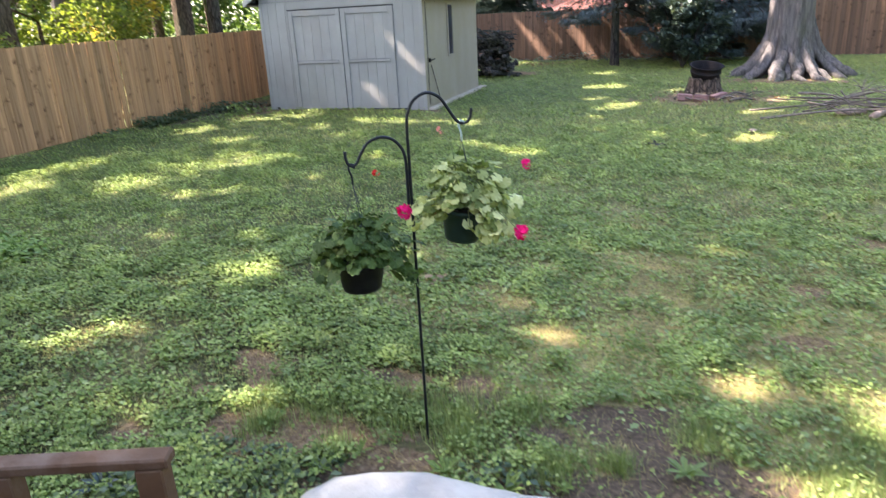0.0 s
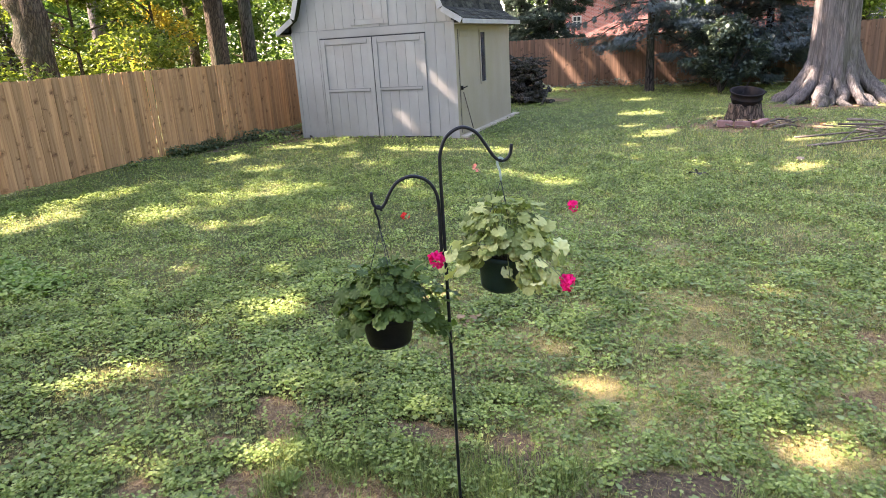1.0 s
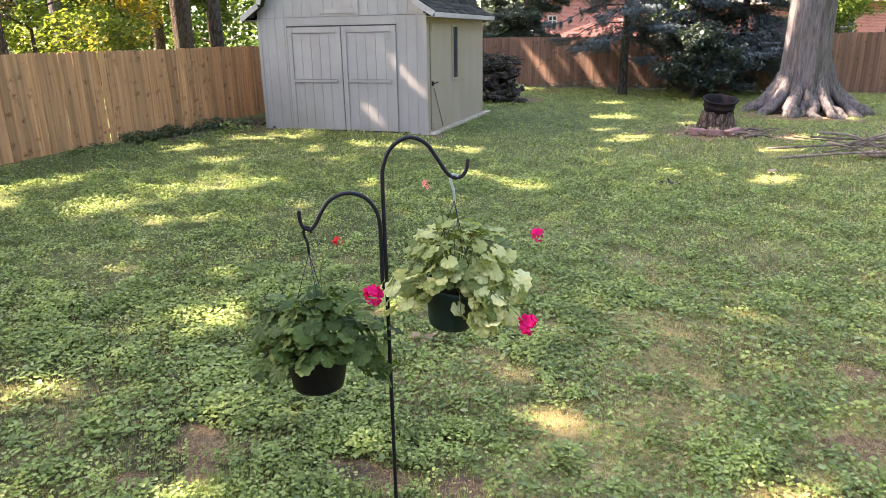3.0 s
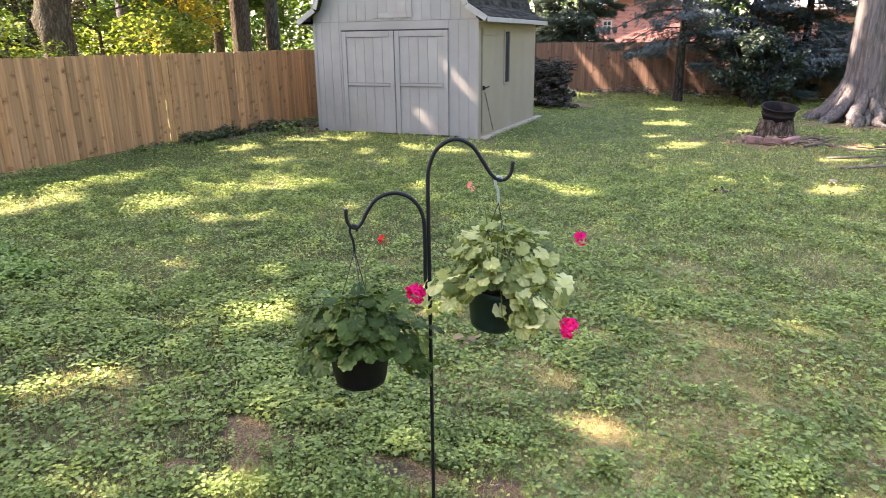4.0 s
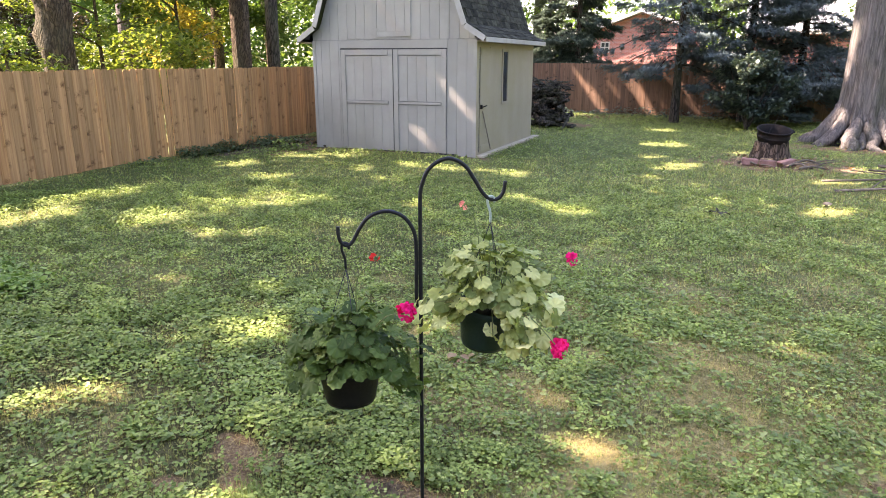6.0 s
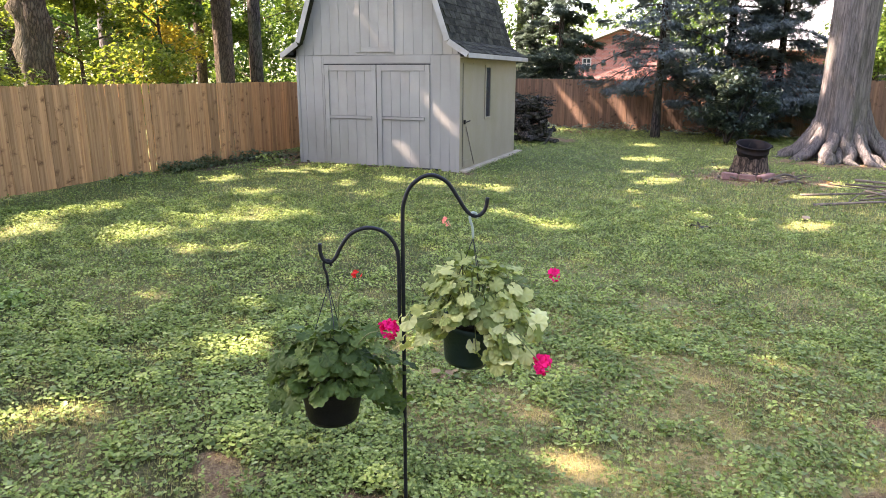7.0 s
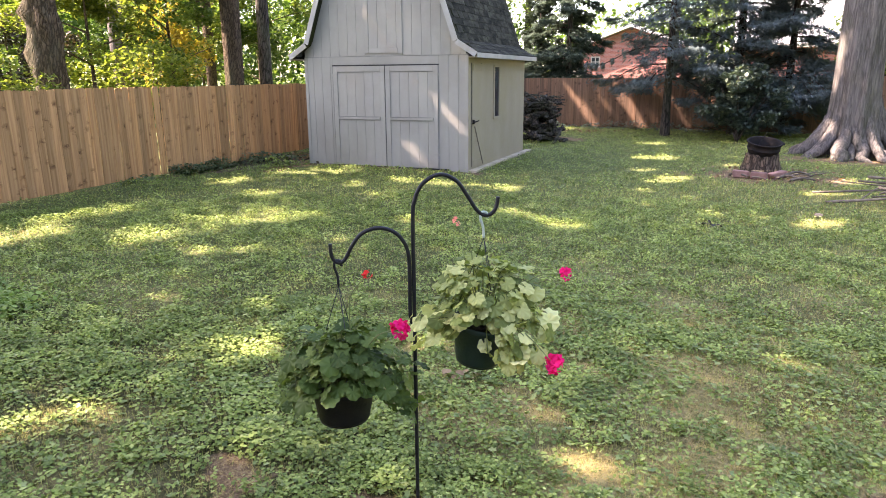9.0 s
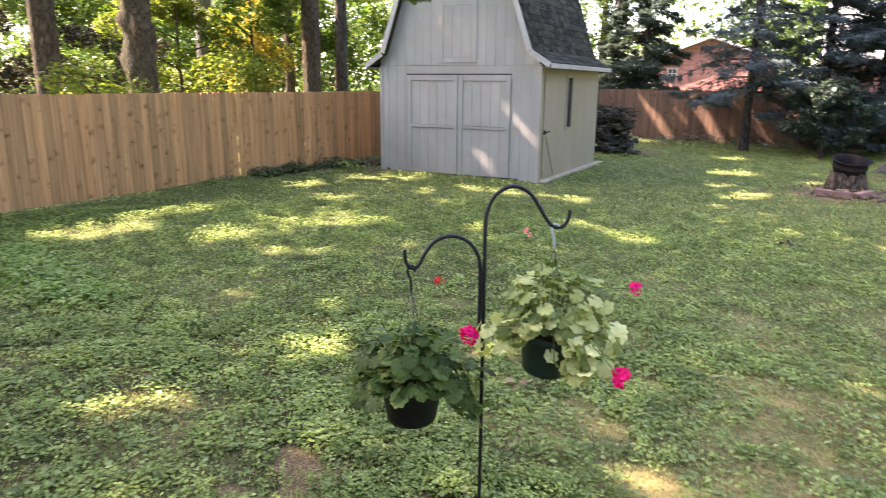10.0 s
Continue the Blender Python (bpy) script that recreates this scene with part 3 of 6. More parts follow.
def in_sun(x, y):
    """How far the plan points lie in one of the gaps, 0 to 1; the edges are ragged and soft."""
    rag = 0.45 + 0.8 * value_noise(x, y, 0.25, 9) + 0.5 * value_noise(x, y, 0.6, 10)
    lit = np.zeros(len(x))
    for a, b, ra, rb, turn in POOLS_FAR + POOLS_BACK + POOLS_MIDDLE + POOLS_NEAR:
        grow = 0.045
        ra, rb = ra * 1.1 + grow, rb * 1.1 + grow
        c, d = math.cos(radians(turn)), math.sin(radians(turn))
        u, v = (x - a) * c + (y - b) * d, (y - b) * c - (x - a) * d
        lit = np.maximum(lit, np.clip((rag - (u / ra) ** 2 - (v / rb) ** 2) / 0.7, 0, 1))
    for p, q, r in BEAMS_SHED + BEAMS_FENCE + BEAMS_TREES:
        (ax, ay), (bx, by) = beam_on_plan(p), beam_on_plan(q)
        dx, dy = bx - ax, by - ay
        t = np.clip(((x - ax) * dx + (y - ay) * dy) / (dx * dx + dy * dy), 0, 1)
        lit = np.maximum(lit, ((x - ax - t * dx) ** 2 + (y - ay - t * dy) ** 2 < r * r * 1.2) * 1.0)
    speck = np.clip((value_noise(x, y, 0.9, 50) + 0.5 * value_noise(x, y, 0.3, 51) - 1.02) * 4, 0, 0.45)
    speck = speck * (1 - (x > -8.2) * (x < -1.4) * (y > 13.7) * (y < 15.4))
    return np.maximum(lit, speck * np.clip(0.6 - 0.1 * x, 0.35, 1) * (y > 4.5) * (y < 23))


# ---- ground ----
# Rows by the fence paint its shaded soil; the shed-front row a dark foot line
HUMUS_SHADE = [(-.31, 3.6, .2, .2), (.5, 3.52, .36, .18), (.65, 3.22, .45, .2), (.4, 3.0, .4, .18), (-8.5, 14.2, .55, 1.3), (-6.0, 13.74, 2.0, .13), (-8.95, 12.4, .35, 1.4), (.05, 3.33, .2, .1), (-.7, 2.75, .3, .15), (-.9, 3.68, .12, .08)]
DIRT = [(-1.68, 3.67, .2, .13), (-1.84, 3.31, .11, .06), (-1.87, 2.86, .2, .09), (-.88, 3.7, .3, .12), (-1.38, 3.05, .22, .15), (-1.5, 3.42, .12, .08), (-.98, 3.1, .36, .17), (-.55, 3.0, .2, .1), (.75, 3.05, .3, .2),
        (1.0, 3.2, .25, .15), (1.35, 4.6, .2, .1), (-1.15, 3.2, .25, .08), (-.75, 3.15, .18, .09), (-.62, 2.85, .3, .13), (1.5, 5.4, .2, .12), (2.2, 6.6, .25, .14), (1.25, 15.6, 1.15, .85), (-4.2, 21.6, .9, .8), (-7.9, 14.4, .5, 1.6), (3.1, 18.9, 1.5, .6)]
# The first row brightens the left sun pool with straw colour
DRY_AND_LIT = [(-7.15, 6.5, .6, .4), (-.68, 4.5, .3, .16), (.47, 5.23, .3, .2), (.24, 5.9, .3, .2), (1.66, 5.7, .25, .18), (-.09, 4.35, .25, .2), (.5, 4.6, .3, .2), (.93, 4.05, .25, .15), (-.6, 4.9, .3, .25), (.2, 7.0, .5, .4), (1.2, 7.4, .5, .5), (.6, 5.7, .4, .3), (-1.9, 10.4, .5, .3), (1.7, 11.2, .4, .3), (1.9, 13.2, 1.1, .6), (-.6, 6.3, .4, .3)]


def spots(x, y, table, soft=0.5):
    """1 inside the table's ellipses, falling to 0 at their rim."""
    out = np.zeros(np.shape(x))
    wob = 0.9 * (value_noise(x, y, 0.13, 12) - 0.5) + 0.6 * (value_noise(x, y, 0.4, 14) - 0.5) + 0.5 * (value_noise(x, y, 0.05, 15) - 0.5)
    for a, b, ra, rb in table:
        d = np.sqrt(((x - a) / ra) ** 2 + ((y - b) / rb) ** 2)
        out = np.maximum(out, np.clip((1.21 + wob - d) / soft, 0, 1))
    return out


def build_ground():
    xs = np.concatenate([[-500, -200, -90, -50, -30, -20, -15], np.arange(-12, -4, 0.3), np.arange(-4, 2.5, 0.06), np.arange(2.5, 12, 0.3), [15, 20, 30, 50, 90, 200, 500]])
    ys = np.concatenate([[-500, -200, -60, -20, -8, -3], np.arange(0, 2.4, 0.3), np.arange(2.4, 6, 0.06), np.arange(6, 30, 0.3), [35, 45, 60, 100, 200, 500]])
    gx, gy = np.meshgrid(xs, ys)
    v = np.stack([gx, gy, ground_z(gx, gy)], 2).reshape(-1, 3)
    w, h = len(xs), len(ys)
    i = (np.arange(h - 1)[:, None] * w + np.arange(w - 1)[None]).ravel()
    me = bpy.data.meshes.new("ground")
    me.from_pydata(v.tolist(), [], np.stack([i, i + 1, i + 1 + w, i + w], 1).tolist())
    at = me.attributes.new("soil", "FLOAT", "POINT")
    at.data.foreach_set("value", (0.85 * spots(v[:, 0], v[:, 1], DIRT)).astype(np.float32))
    hm = me.attributes.new("humus_shade", "FLOAT", "POINT")
    hm.data.foreach_set("value", (0.9 * spots(v[:, 0], v[:, 1], HUMUS_SHADE)).astype(np.float32))
    th = me.attributes.new("thatch", "FLOAT", "POINT")
    th.data.foreach_set("value", np.clip(0.75 * np.clip((v[:, 0] + 2.2) / 2.4, 0, 1) + 1.2 * (value_noise(v[:, 0], v[:, 1], 0.8, 26) - 0.5), 0.0, 1.0).astype(np.float32))
    tf = me.attributes.new("turf", "FLOAT", "POINT")
    tf.data.foreach_set("value", (0.9 * np.clip((np.hypot(v[:, 0] - 0.4, v[:, 1] - 1.1) - 4.5) / 4.0, 0, 1)).astype(np.float32))
    me.materials.append(M_SOIL)
    me.shade_smooth()
    tagged(new("ground", me), "backyard earth with thatch and bare soil patches", "ground", kind="structure")


build_ground()


def build_fence(name, label, x0, y0, x1, y1, top, mat, facing, seed, group, slits=()):
    """Dog-eared pickets nailed to three rails on posts; facing is the side the pickets are on."""
    rng = random.Random(seed)
    f = thing(name, label, "fence", (x0, y0, 0), group)
    d = Vector((x1 - x0, y1 - y0, 0))
    length = d.length
    d.normalize()
    nrm = Vector((d.y, -d.x, 0)) * facing
    turn = math.degrees(math.atan2(d.y, d.x))
    shapes = []
    for k in range(4):
        w, ear = 0.1385 - 0.0004 * k, 0.012 + 0.003 * k
        rim = [(0, 0), (w, 0), (w, 1 - ear), (w - ear, 1), (ear, 1), (0, 1 - ear)]
        bm = bmesh.new()
        loops = [[bm.verts.new((e + (w / 2 - e) * ease / (w / 2), yy, z)) for e, z in rim] for ease, yy in ((0.0045, -0.009), (0.0, -0.004), (0.0, 0.009))]
        bm.faces.new(loops[0])
        bm.faces.new(loops[2][::-1])
        for p, q in zip(loops, loops[1:]):
            for i in range(6):
                bm.faces.new((p[i], q[i], q[(i + 1) % 6], p[(i + 1) % 6]))
        bmesh.ops.recalc_face_normals(bm, faces=bm.faces)
        shapes.append(mesh_of("picket", bm, mat))
    s, lift = 0.0, 0.0
    while s < length - 0.1:
        p = Vector((x0, y0, 0)) + d * s
        base = gz(p.x, p.y)
        lift = 0.5 * lift + rng.uniform(-0.012, 0.012)
        h = top - base - 0.03 + lift
        slit = next((g for at, g in slits if at <= p.y < at + 0.14), None)
        m = Matrix.Translation(p + nrm * (0.034 + rng.uniform(0, 0.009)) + Vector((0, 0, base + 0.03))) @ pose(0, 0, 0, rng.uniform(-0.2, 0.2), rng.uniform(-0.12, 0.12) if slit is None else slit, turn + rng.uniform(-0.8, 0.8)) @ Matrix.Diagonal((1, 1, h, 1))
        piece("picket", rng.choice(shapes), m, f)
        s += 0.139 + (0.0 if slit is None else 0.021)
    post = mesh_of("post", boxed(-0.045, 0.045, -0.045, 0.045, -0.1, 1.62, 0.004), mat)
    n = int(length / 2.44)
    for k in range(n + 1):
        p = Vector((x0, y0, 0)) + d * min(length, k * 2.44) - nrm * 0.085
        piece("post", post, pose(p.x, p.y, gz(p.x, p.y), 0, 0, turn), f)
    for z in (0.35, 0.95, 1.5):
        bm = boxed(0, length, -0.02, 0.018, -0.04, 0.04)
        bm.transform(Matrix.Translation(Vector((x0, y0, z))) @ pose(0, 0, 0, 0, 0, turn))
        part("rail", bm, mat, f)
    return f


FENCE_LEFT = ("cedar picket fence with knotty warm tan boards", -9.3, -3.0, -9.3, 26.5, 1.73)
build_fence("picket_fence", *FENCE_LEFT, M_FENCE, 1, 5, "boundary fences",
            [(9.6, 0.35), (10.05, 0.35), (10.85, -0.75), (11.0, -0.6), (12.8, 0.6), (12.97, 0.45), (13.15, 0.35), (13.4, 0.75)])
build_fence("picket_fence", "weathered brown cedar picket fence, darkened for the shade behind spruce trees", -9.3, 26.6, 16.0, 26.6, 1.78, M_FENCE_OLD_SHADED, 1, 6, "boundary fences")


# ---- shed ----
SX0, SX1, SY0, SY1, EAVE = -7.78, -4.15, 13.84, 17.78, 2.29
SXC = (SX0 + SX1) / 2
ROOF = [(2.05, 2.30), (1.66, 2.54), (1.17, 3.92), (0.0, 4.72)]


def siding(parent, x0, x1, y, z0, z1, width=0.203, gable=False, name="siding_board"):
    x = x0
    while x < x1 - 0.01:
        e = min(x + width, x1)
        a, b = x + 0.0022, e - 0.0022
        if gable:
            tops = []
            for q in (a, b):
                k = abs(q - SXC) + 0.03
                zz = next((za + (zb - za) * (ra - k) / (ra - rb) for (ra, za), (rb, zb) in zip(ROOF, ROOF[1:]) if rb <= k <= ra), z0)
                tops.append(max(z0 + 0.02, zz - 0.05))
            bm = prism([(a, z0), (b, z0), (b, tops[1]), (a, tops[0])], y, y + 0.016)
        else:
            bm = prism([(a, z0), (b, z0), (b, z1), (a, z1)], y, y + 0.016)
        part(name, bm, M_PAINT, parent)
        x = e


def build_shed():
    s = thing("barn_shed", "white painted wooden barn shed with gambrel roof and closed double doors", "shed", (SXC, SY0, 0))
    base = 0.02
    w = part("front_wall", prism([(SX0, base), (SX1, base), (SX1, 2.4), (SXC + 1.6, 2.5), (SXC + 1.12, 3.86), (SXC, 4.62), (SXC - 1.12, 3.86), (SXC - 1.6, 2.5), (SX0, 2.4)], SY0 + 0.016, SY0 + 0.1), M_GROOVE, s, "grooved white siding")
    dx0, dx1 = -7.12, -4.76
    siding(w, SX0, dx0, SY0, base, 2.27)
    siding(w, dx1, SX1, SY0, base, 2.27)
    part("siding_board", prism([(dx0, 2.12), (dx1, 2.12), (dx1, 2.27), (dx0, 2.27)], SY0, SY0 + 0.016), M_PAINT, w)
    siding(w, SX0 + 0.02, SX1 - 0.02, SY0, 2.282, 0, gable=True)
    for x in (SX0, SX1 - 0.07):
        part("corner_trim", boxed(x, x + 0.07, SY0 - 0.014, SY0 - 0.001, base, 2.26, 0.003), M_PAINT, s)
    # double doors
    mid = (dx0 + dx1) / 2 + 0.02
    for a, b, side in ((dx0 + 0.014, mid - 0.010, 0), (mid + 0.010, dx1 - 0.014, 1)):
        d = thing("door", "", "", (0, 0, 0))
        for key in ("label", "category"):
            if key in d:
                del d[key]
        d.parent = s
        d.location = Vector((a, SY0, 0)) - s.location
        z0, z1, st = 0.095, 2.09, 0.10
        y0, y1 = SY0 - 0.022, SY0 - 0.003
        sx = a + st
        while sx < b - st - 0.01:
            e = min(sx + 0.203, b - st)
            part("door_board", boxed(sx + 0.0022, e - 0.0022, SY0 - 0.002, SY0 + 0.012, z0, 1.02), M_PAINT, d)
            part("door_board", boxed(sx + 0.0022, e - 0.0022, SY0 - 0.002, SY0 + 0.012, 1.095, z1 - 0.122), M_PAINT, d)
            sx = e
        for x in (a, b - st):
            part("stile", boxed(x, x + st, y0, y1, z0, z1, 0.002), M_PAINT, d)
        part("top_rail", boxed(a + st + 0.002, b - st - 0.002, y0, y1, z1 - 0.11, z1, 0.002), M_PAINT, d)
        part("middle_rail", boxed(a + st + 0.002, b - st - 0.002, y0 - 0.014, y1, 1.035, 1.085, 0.002), M_PAINT, d)
        for z in (0.35, 1.9):
            hx = a - 0.03 if side == 0 else b - 0.09
            bm = boxed(hx, hx + 0.12, y0 - 0.006, y0 - 0.001, z, z + 0.035, 0.001)
            part("hinge", bm, M_PAINT, d)
    bm = boxed(mid - 0.010, mid + 0.010, SY0 - 0.004, SY0 + 0.0, base, 2.1)
    part("door_gap", bm, M_DARK, s)
    part("door_gap", boxed(dx0, dx1, SY0 - 0.01, SY0 - 0.001, 2.092, 2.112), M_DARK, s)
    for x in (dx0 - 0.006, dx1 - 0.004):
        part("door_gap", boxed(x, x + 0.006, SY0 - 0.004, SY0 - 0.001, base, 2.1), M_GROOVE, s)
    part("door_gap", boxed(dx0 - 0.2, dx1 + 0.2, SY0 - 0.002, SY0 + 0.02, 0.03, 0.093), M_DARK, s)
    # loft door
    l = new("loft_door")
    l.parent = s
    l.location = Vector((-5.94, SY0, 2.3)) - s.location
    lx0, lx1, lz0, lz1 = -6.36, -5.52, 2.33, 3.52
    sx = lx0 + 0.1
    while sx < lx1 - 0.11:
        e = min(sx + 0.203, lx1 - 0.1)
        part("door_board", boxed(sx + 0.0022, e - 0.0022, SY0 - 0.014, SY0 - 0.002, lz0 + 0.08, lz1 - 0.08), M_PAINT, l)
        sx = e
    for x in (lx0, lx1 - 0.1):
        part("stile", boxed(x, x + 0.1, SY0 - 0.022, SY0 - 0.003, lz0, lz1, 0.003), M_PAINT, l)
    for z in (lz0, lz1 - 0.1):
        part("rail", boxed(lx0 + 0.102, lx1 - 0.102, SY0 - 0.021, SY0 - 0.003, z, z + 0.1, 0.003), M_PAINT, l)
    part("hinge", boxed(lx0 + 0.02, lx0 + 0.14, SY0 - 0.029, SY0 - 0.023, 2.45, 2.49, 0.001), M_PAINT, l)
    # side and back walls
    wall = part("side_wall", boxed(SX1 - 0.09, SX1, SY0 + 0.101, SY1, base, EAVE + 0.02), M_PAINT_SIDE, s, "plain cream painted side wall")
    part("side_wall", boxed(SX0, SX0 + 0.09, SY0 + 0.101, SY1, base, EAVE + 0.02), M_PAINT_SIDE, s)
    part("back_wall", prism([(SX0 + 0.1, base), (SX1 - 0.1, base), (SX1 - 0.1, 2.4), (SXC + 1.12, 3.86), (SXC, 4.62), (SXC - 1.12, 3.86), (SX0 + 0.1, 2.4)], SY1 - 0.09, SY1), M_PAINT_SIDE, s)
    part("corner_trim", boxed(SX1 + 0.001, SX1 + 0.006, SY0 - 0.014, SY0 + 0.1, base, 2.26, 0.002), M_PAINT_SIDE, s)
    # narrow side door with a latch
    d = new("side_door")
    d.parent = s
    d.location = Vector((SX1, 14.0, 0)) - s.location
    part("door_panel", boxed(SX1 + 0.004, SX1 + 0.02, 14.0, 14.58, 0.14, 2.12, 0.003), M_PAINT_SIDE, d)
    for y in (13.985, 14.585):
        part("door_gap", boxed(SX1 + 0.001, SX1 + 0.006, y, y + 0.012, 0.13, 2.13), M_DARK, d)
    for z in (0.14, 1.98):
        part("rail", boxed(SX1 + 0.021, SX1 + 0.034, 14.03, 14.55, z, z + 0.12, 0.003), M_PAINT_SIDE, d)
    bm = bmesh.new()
    tube(bm, [(SX1 + 0.05, 13.98, 1.0), (SX1 + 0.05, 14.3, 1.02)], 0.012, sides=8)
    box(bm, SX1 + 0.02, SX1 + 0.05, 14.0, 14.06, 0.97, 1.05)
    part("latch", bm, M_RUST, d, "rusted latch")
    # slot window
    wn_ = new("window")
    wn_.parent = s
    wn_.location = Vector((SX1, 15.5, 1.5)) - s.location
    y0, y1, z0, z1 = 15.4, 15.72, 1.04, 2.06
    part("pane", boxed(SX1 + 0.003, SX1 + 0.008, y0, y1, z0, z1), M_GLASS, wn_, "dark window glass")
    for a, b, c, e in ((y0 - 0.05, y0, z0 - 0.05, z1 + 0.05), (y1, y1 + 0.05, z0 - 0.05, z1 + 0.05), (y0, y1, z0 - 0.05, z0), (y0, y1, z1, z1 + 0.05)):
        part("window_frame", boxed(SX1 + 0.003, SX1 + 0.026, a, b, c, e, 0.003), M_PAINT_SIDE, wn_)
    # sill beams on the ground
    part("sill_beam", boxed(SX1 - 0.02, SX1 + 0.14, SY0 + 0.03, SY1 + 0.32, -0.06, 0.085, 0.012), M_SKID, s, "grey weathered timber skid")
    part("sill_beam", boxed(SX0 - 0.02, SX1 - 0.022, SY0 + 0.03, SY0 + 0.16, -0.06, 0.068, 0.01), M_SKID, s)
    # roof
    y0, y1 = SY0 - 0.2, SY1 + 0.17
    roof = None
    for side in (1, -1):
        for (a, za), (b, zb) in zip(ROOF, ROOF[1:]):
            bm = prism([(SXC + side * a, za), (SXC + side * b, zb), (SXC + side * (b - 0.0), zb - 0.045), (SXC + side * (a - 0.02), za - 0.045)], y0, y1)
            r = part("roof_deck", bm, M_SHINGLE, s, "dark mossy asphalt shingles")
            if side == 1 and roof is None:
                roof = r
            run = Vector((b - a, 0, zb - za))
            rows = max(1, int(run.length / 0.14))
            if side == 1 and zb < 4.0:
                continue
            bm = bmesh.new()
            nrm = Vector((run.z, 0, -run.x)).normalized()
            for k in range(rows):
                p = Vector((a, 0, za)) + run * (k / rows)
                q = Vector((a, 0, za)) + run * ((k + 1.08) / rows)
                pts = [p + nrm * 0.003, p + nrm * 0.016, q + nrm * 0.005, q + nrm * 0.001]
                va = [bm.verts.new((SXC + side * c.x, yy, c.z)) for yy in (y0, y1) for c in pts]
                for f in ((0, 1, 2, 3), (4, 7, 6, 5), (0, 4, 5, 1), (1, 5, 6, 2), (2, 6, 7, 3), (3, 7, 4, 0)):
                    bm.faces.new([va[i] for i in f])
            bmesh.ops.recalc_face_normals(bm, faces=bm.faces)
            part("shingle_courses", bm, M_SHINGLE, s)
        # rake boards down the gable edge, eave board
        for yy in (y0 - 0.022, ):
            for (a, za), (b, zb) in zip(ROOF, ROOF[1:]):
                nx, nz = zb - za, a - b
                q = math.hypot(nx, nz)
                dx, dz = 0.085 * nx / q, 0.085 * nz / q
                bm = prism([(SXC + side * (a + 0.012), za + 0.012), (SXC + side * (b + 0.012 * (b > 0)), zb + 0.012), (SXC + side * max(0, b - dx), zb - dz), (SXC + side * (a - dx), za - dz)], yy, yy + 0.02)
                part("rake_board", bm, M_TRIM, s, "white rake board")
            bm = prism([(SXC + side * 2.03, 2.30), (SXC + side * 1.83, 2.29), (SXC + side * 1.83, 2.43), (SXC + side * 1.9, 2.38)], yy + 0.03, yy + 0.16)
            part("soffit_end", bm, M_DARK, s)
        part("eave_board", boxed(*sorted((SXC + side * 2.045, SXC + side * 2.065)), y0 + 0.002, y1, 2.215, 2.305, 0.003), M_TRIM, s, "white eave board")
        part("soffit", boxed(*sorted((SXC + side * 1.84, SXC + side * 2.044)), y0 + 0.13, y1, 2.22, 2.24), M_PAINT_SIDE, s)
    # single shingles on the slope that faces the yard
    rng = random.Random(4)
    shapes = []
    for k in range(3):
        bm = boxed(-0.148, 0.148, 0, 0.17 - 0.012 * k, 0.0, 0.018, 0.0)
        shapes.append(mesh_of("shingle", bm, M_SHINGLE))
    for (a, za), (b, zb) in zip(ROOF[:2], ROOF[1:3]):
        run = Vector((b - a, 0, zb - za))
        ang = math.degrees(math.atan2(run.z, -run.x))
        rows = round(run.length / 0.14)
        for k in range(rows):
            p = Vector((SXC + a, 0, za)) + run * (k / rows)
            y = y0 + 0.152 + 0.151 * (k % 2)
            while y < y1 - 0.12:
                m = Matrix.Translation((p.x + 0.004, y, p.z + 0.004)) @ pose(0, 0, 0, 0, 0, 90) @ pose(0, 0, 0, ang - 2.5 + rng.uniform(-0.5, 0.5), 0, rng.uniform(-0.6, 0.6))
                ob = piece("shingle", rng.choice(shapes), Matrix.Translation(-Vector(s.location)) @ m, roof)
                ob.matrix_basis = Matrix.Translation(-roof.location - s.location) @ m
                y += 0.302
    return s


build_shed()


# ---- trees ----
def cloud(name, blobs, n, size, mat, parent, seed, template=LEAF4, droop=0.5, label="", shell=0.55):
    """Many leaves in a heap of ellipsoids (x, y, z, rx, ry, rz), denser towards their skins."""
    rng = np.random.RandomState(seed)
    blobs = np.array(blobs, float)
    vol = (blobs[:, 3] * blobs[:, 4] * blobs[:, 5]) ** 0.7
    pick = rng.choice(len(blobs), n, p=vol / vol.sum())
    d = rng.normal(size=(n, 3))
    d /= np.linalg.norm(d, axis=1)[:, None]
    r = shell + (1 - shell) * rng.rand(n) ** 0.6
    r *= 0.85 + 0.3 * rng.rand(n)
    pos = blobs[pick, :3] + d * r[:, None] * blobs[pick, 3:]
    pos = pos[pos[:, 2] > ground_z(pos[:, 0], pos[:, 1]) + 0.05]
    n = len(pos)
    me = scatter(name, template, pos, size * rng.uniform(0.6, 1.3, n), rng.uniform(0, math.tau, n), rng.normal(0, droop, n), mat)
    ob = part(name, me, mat, parent, label)
    ob["kind"] = "stuff"
    return ob


def heap(cx, cy, cz, rx, ry, rz, count, part_size, seed):
    """Ellipsoids strewn through a larger ellipsoid, for an uneven outline."""
    rng = random.Random(seed)
    out = []
    while len(out) < count:
        u = Vector((rng.uniform(-1, 1), rng.uniform(-1, 1), rng.uniform(-1, 1)))
        if u.length < 1:
            s = part_size * rng.uniform(0.6, 1.25)
            out.append((cx + u.x * rx, cy + u.y * ry, cz + u.z * rz, s, s, s * 0.7))
    return out


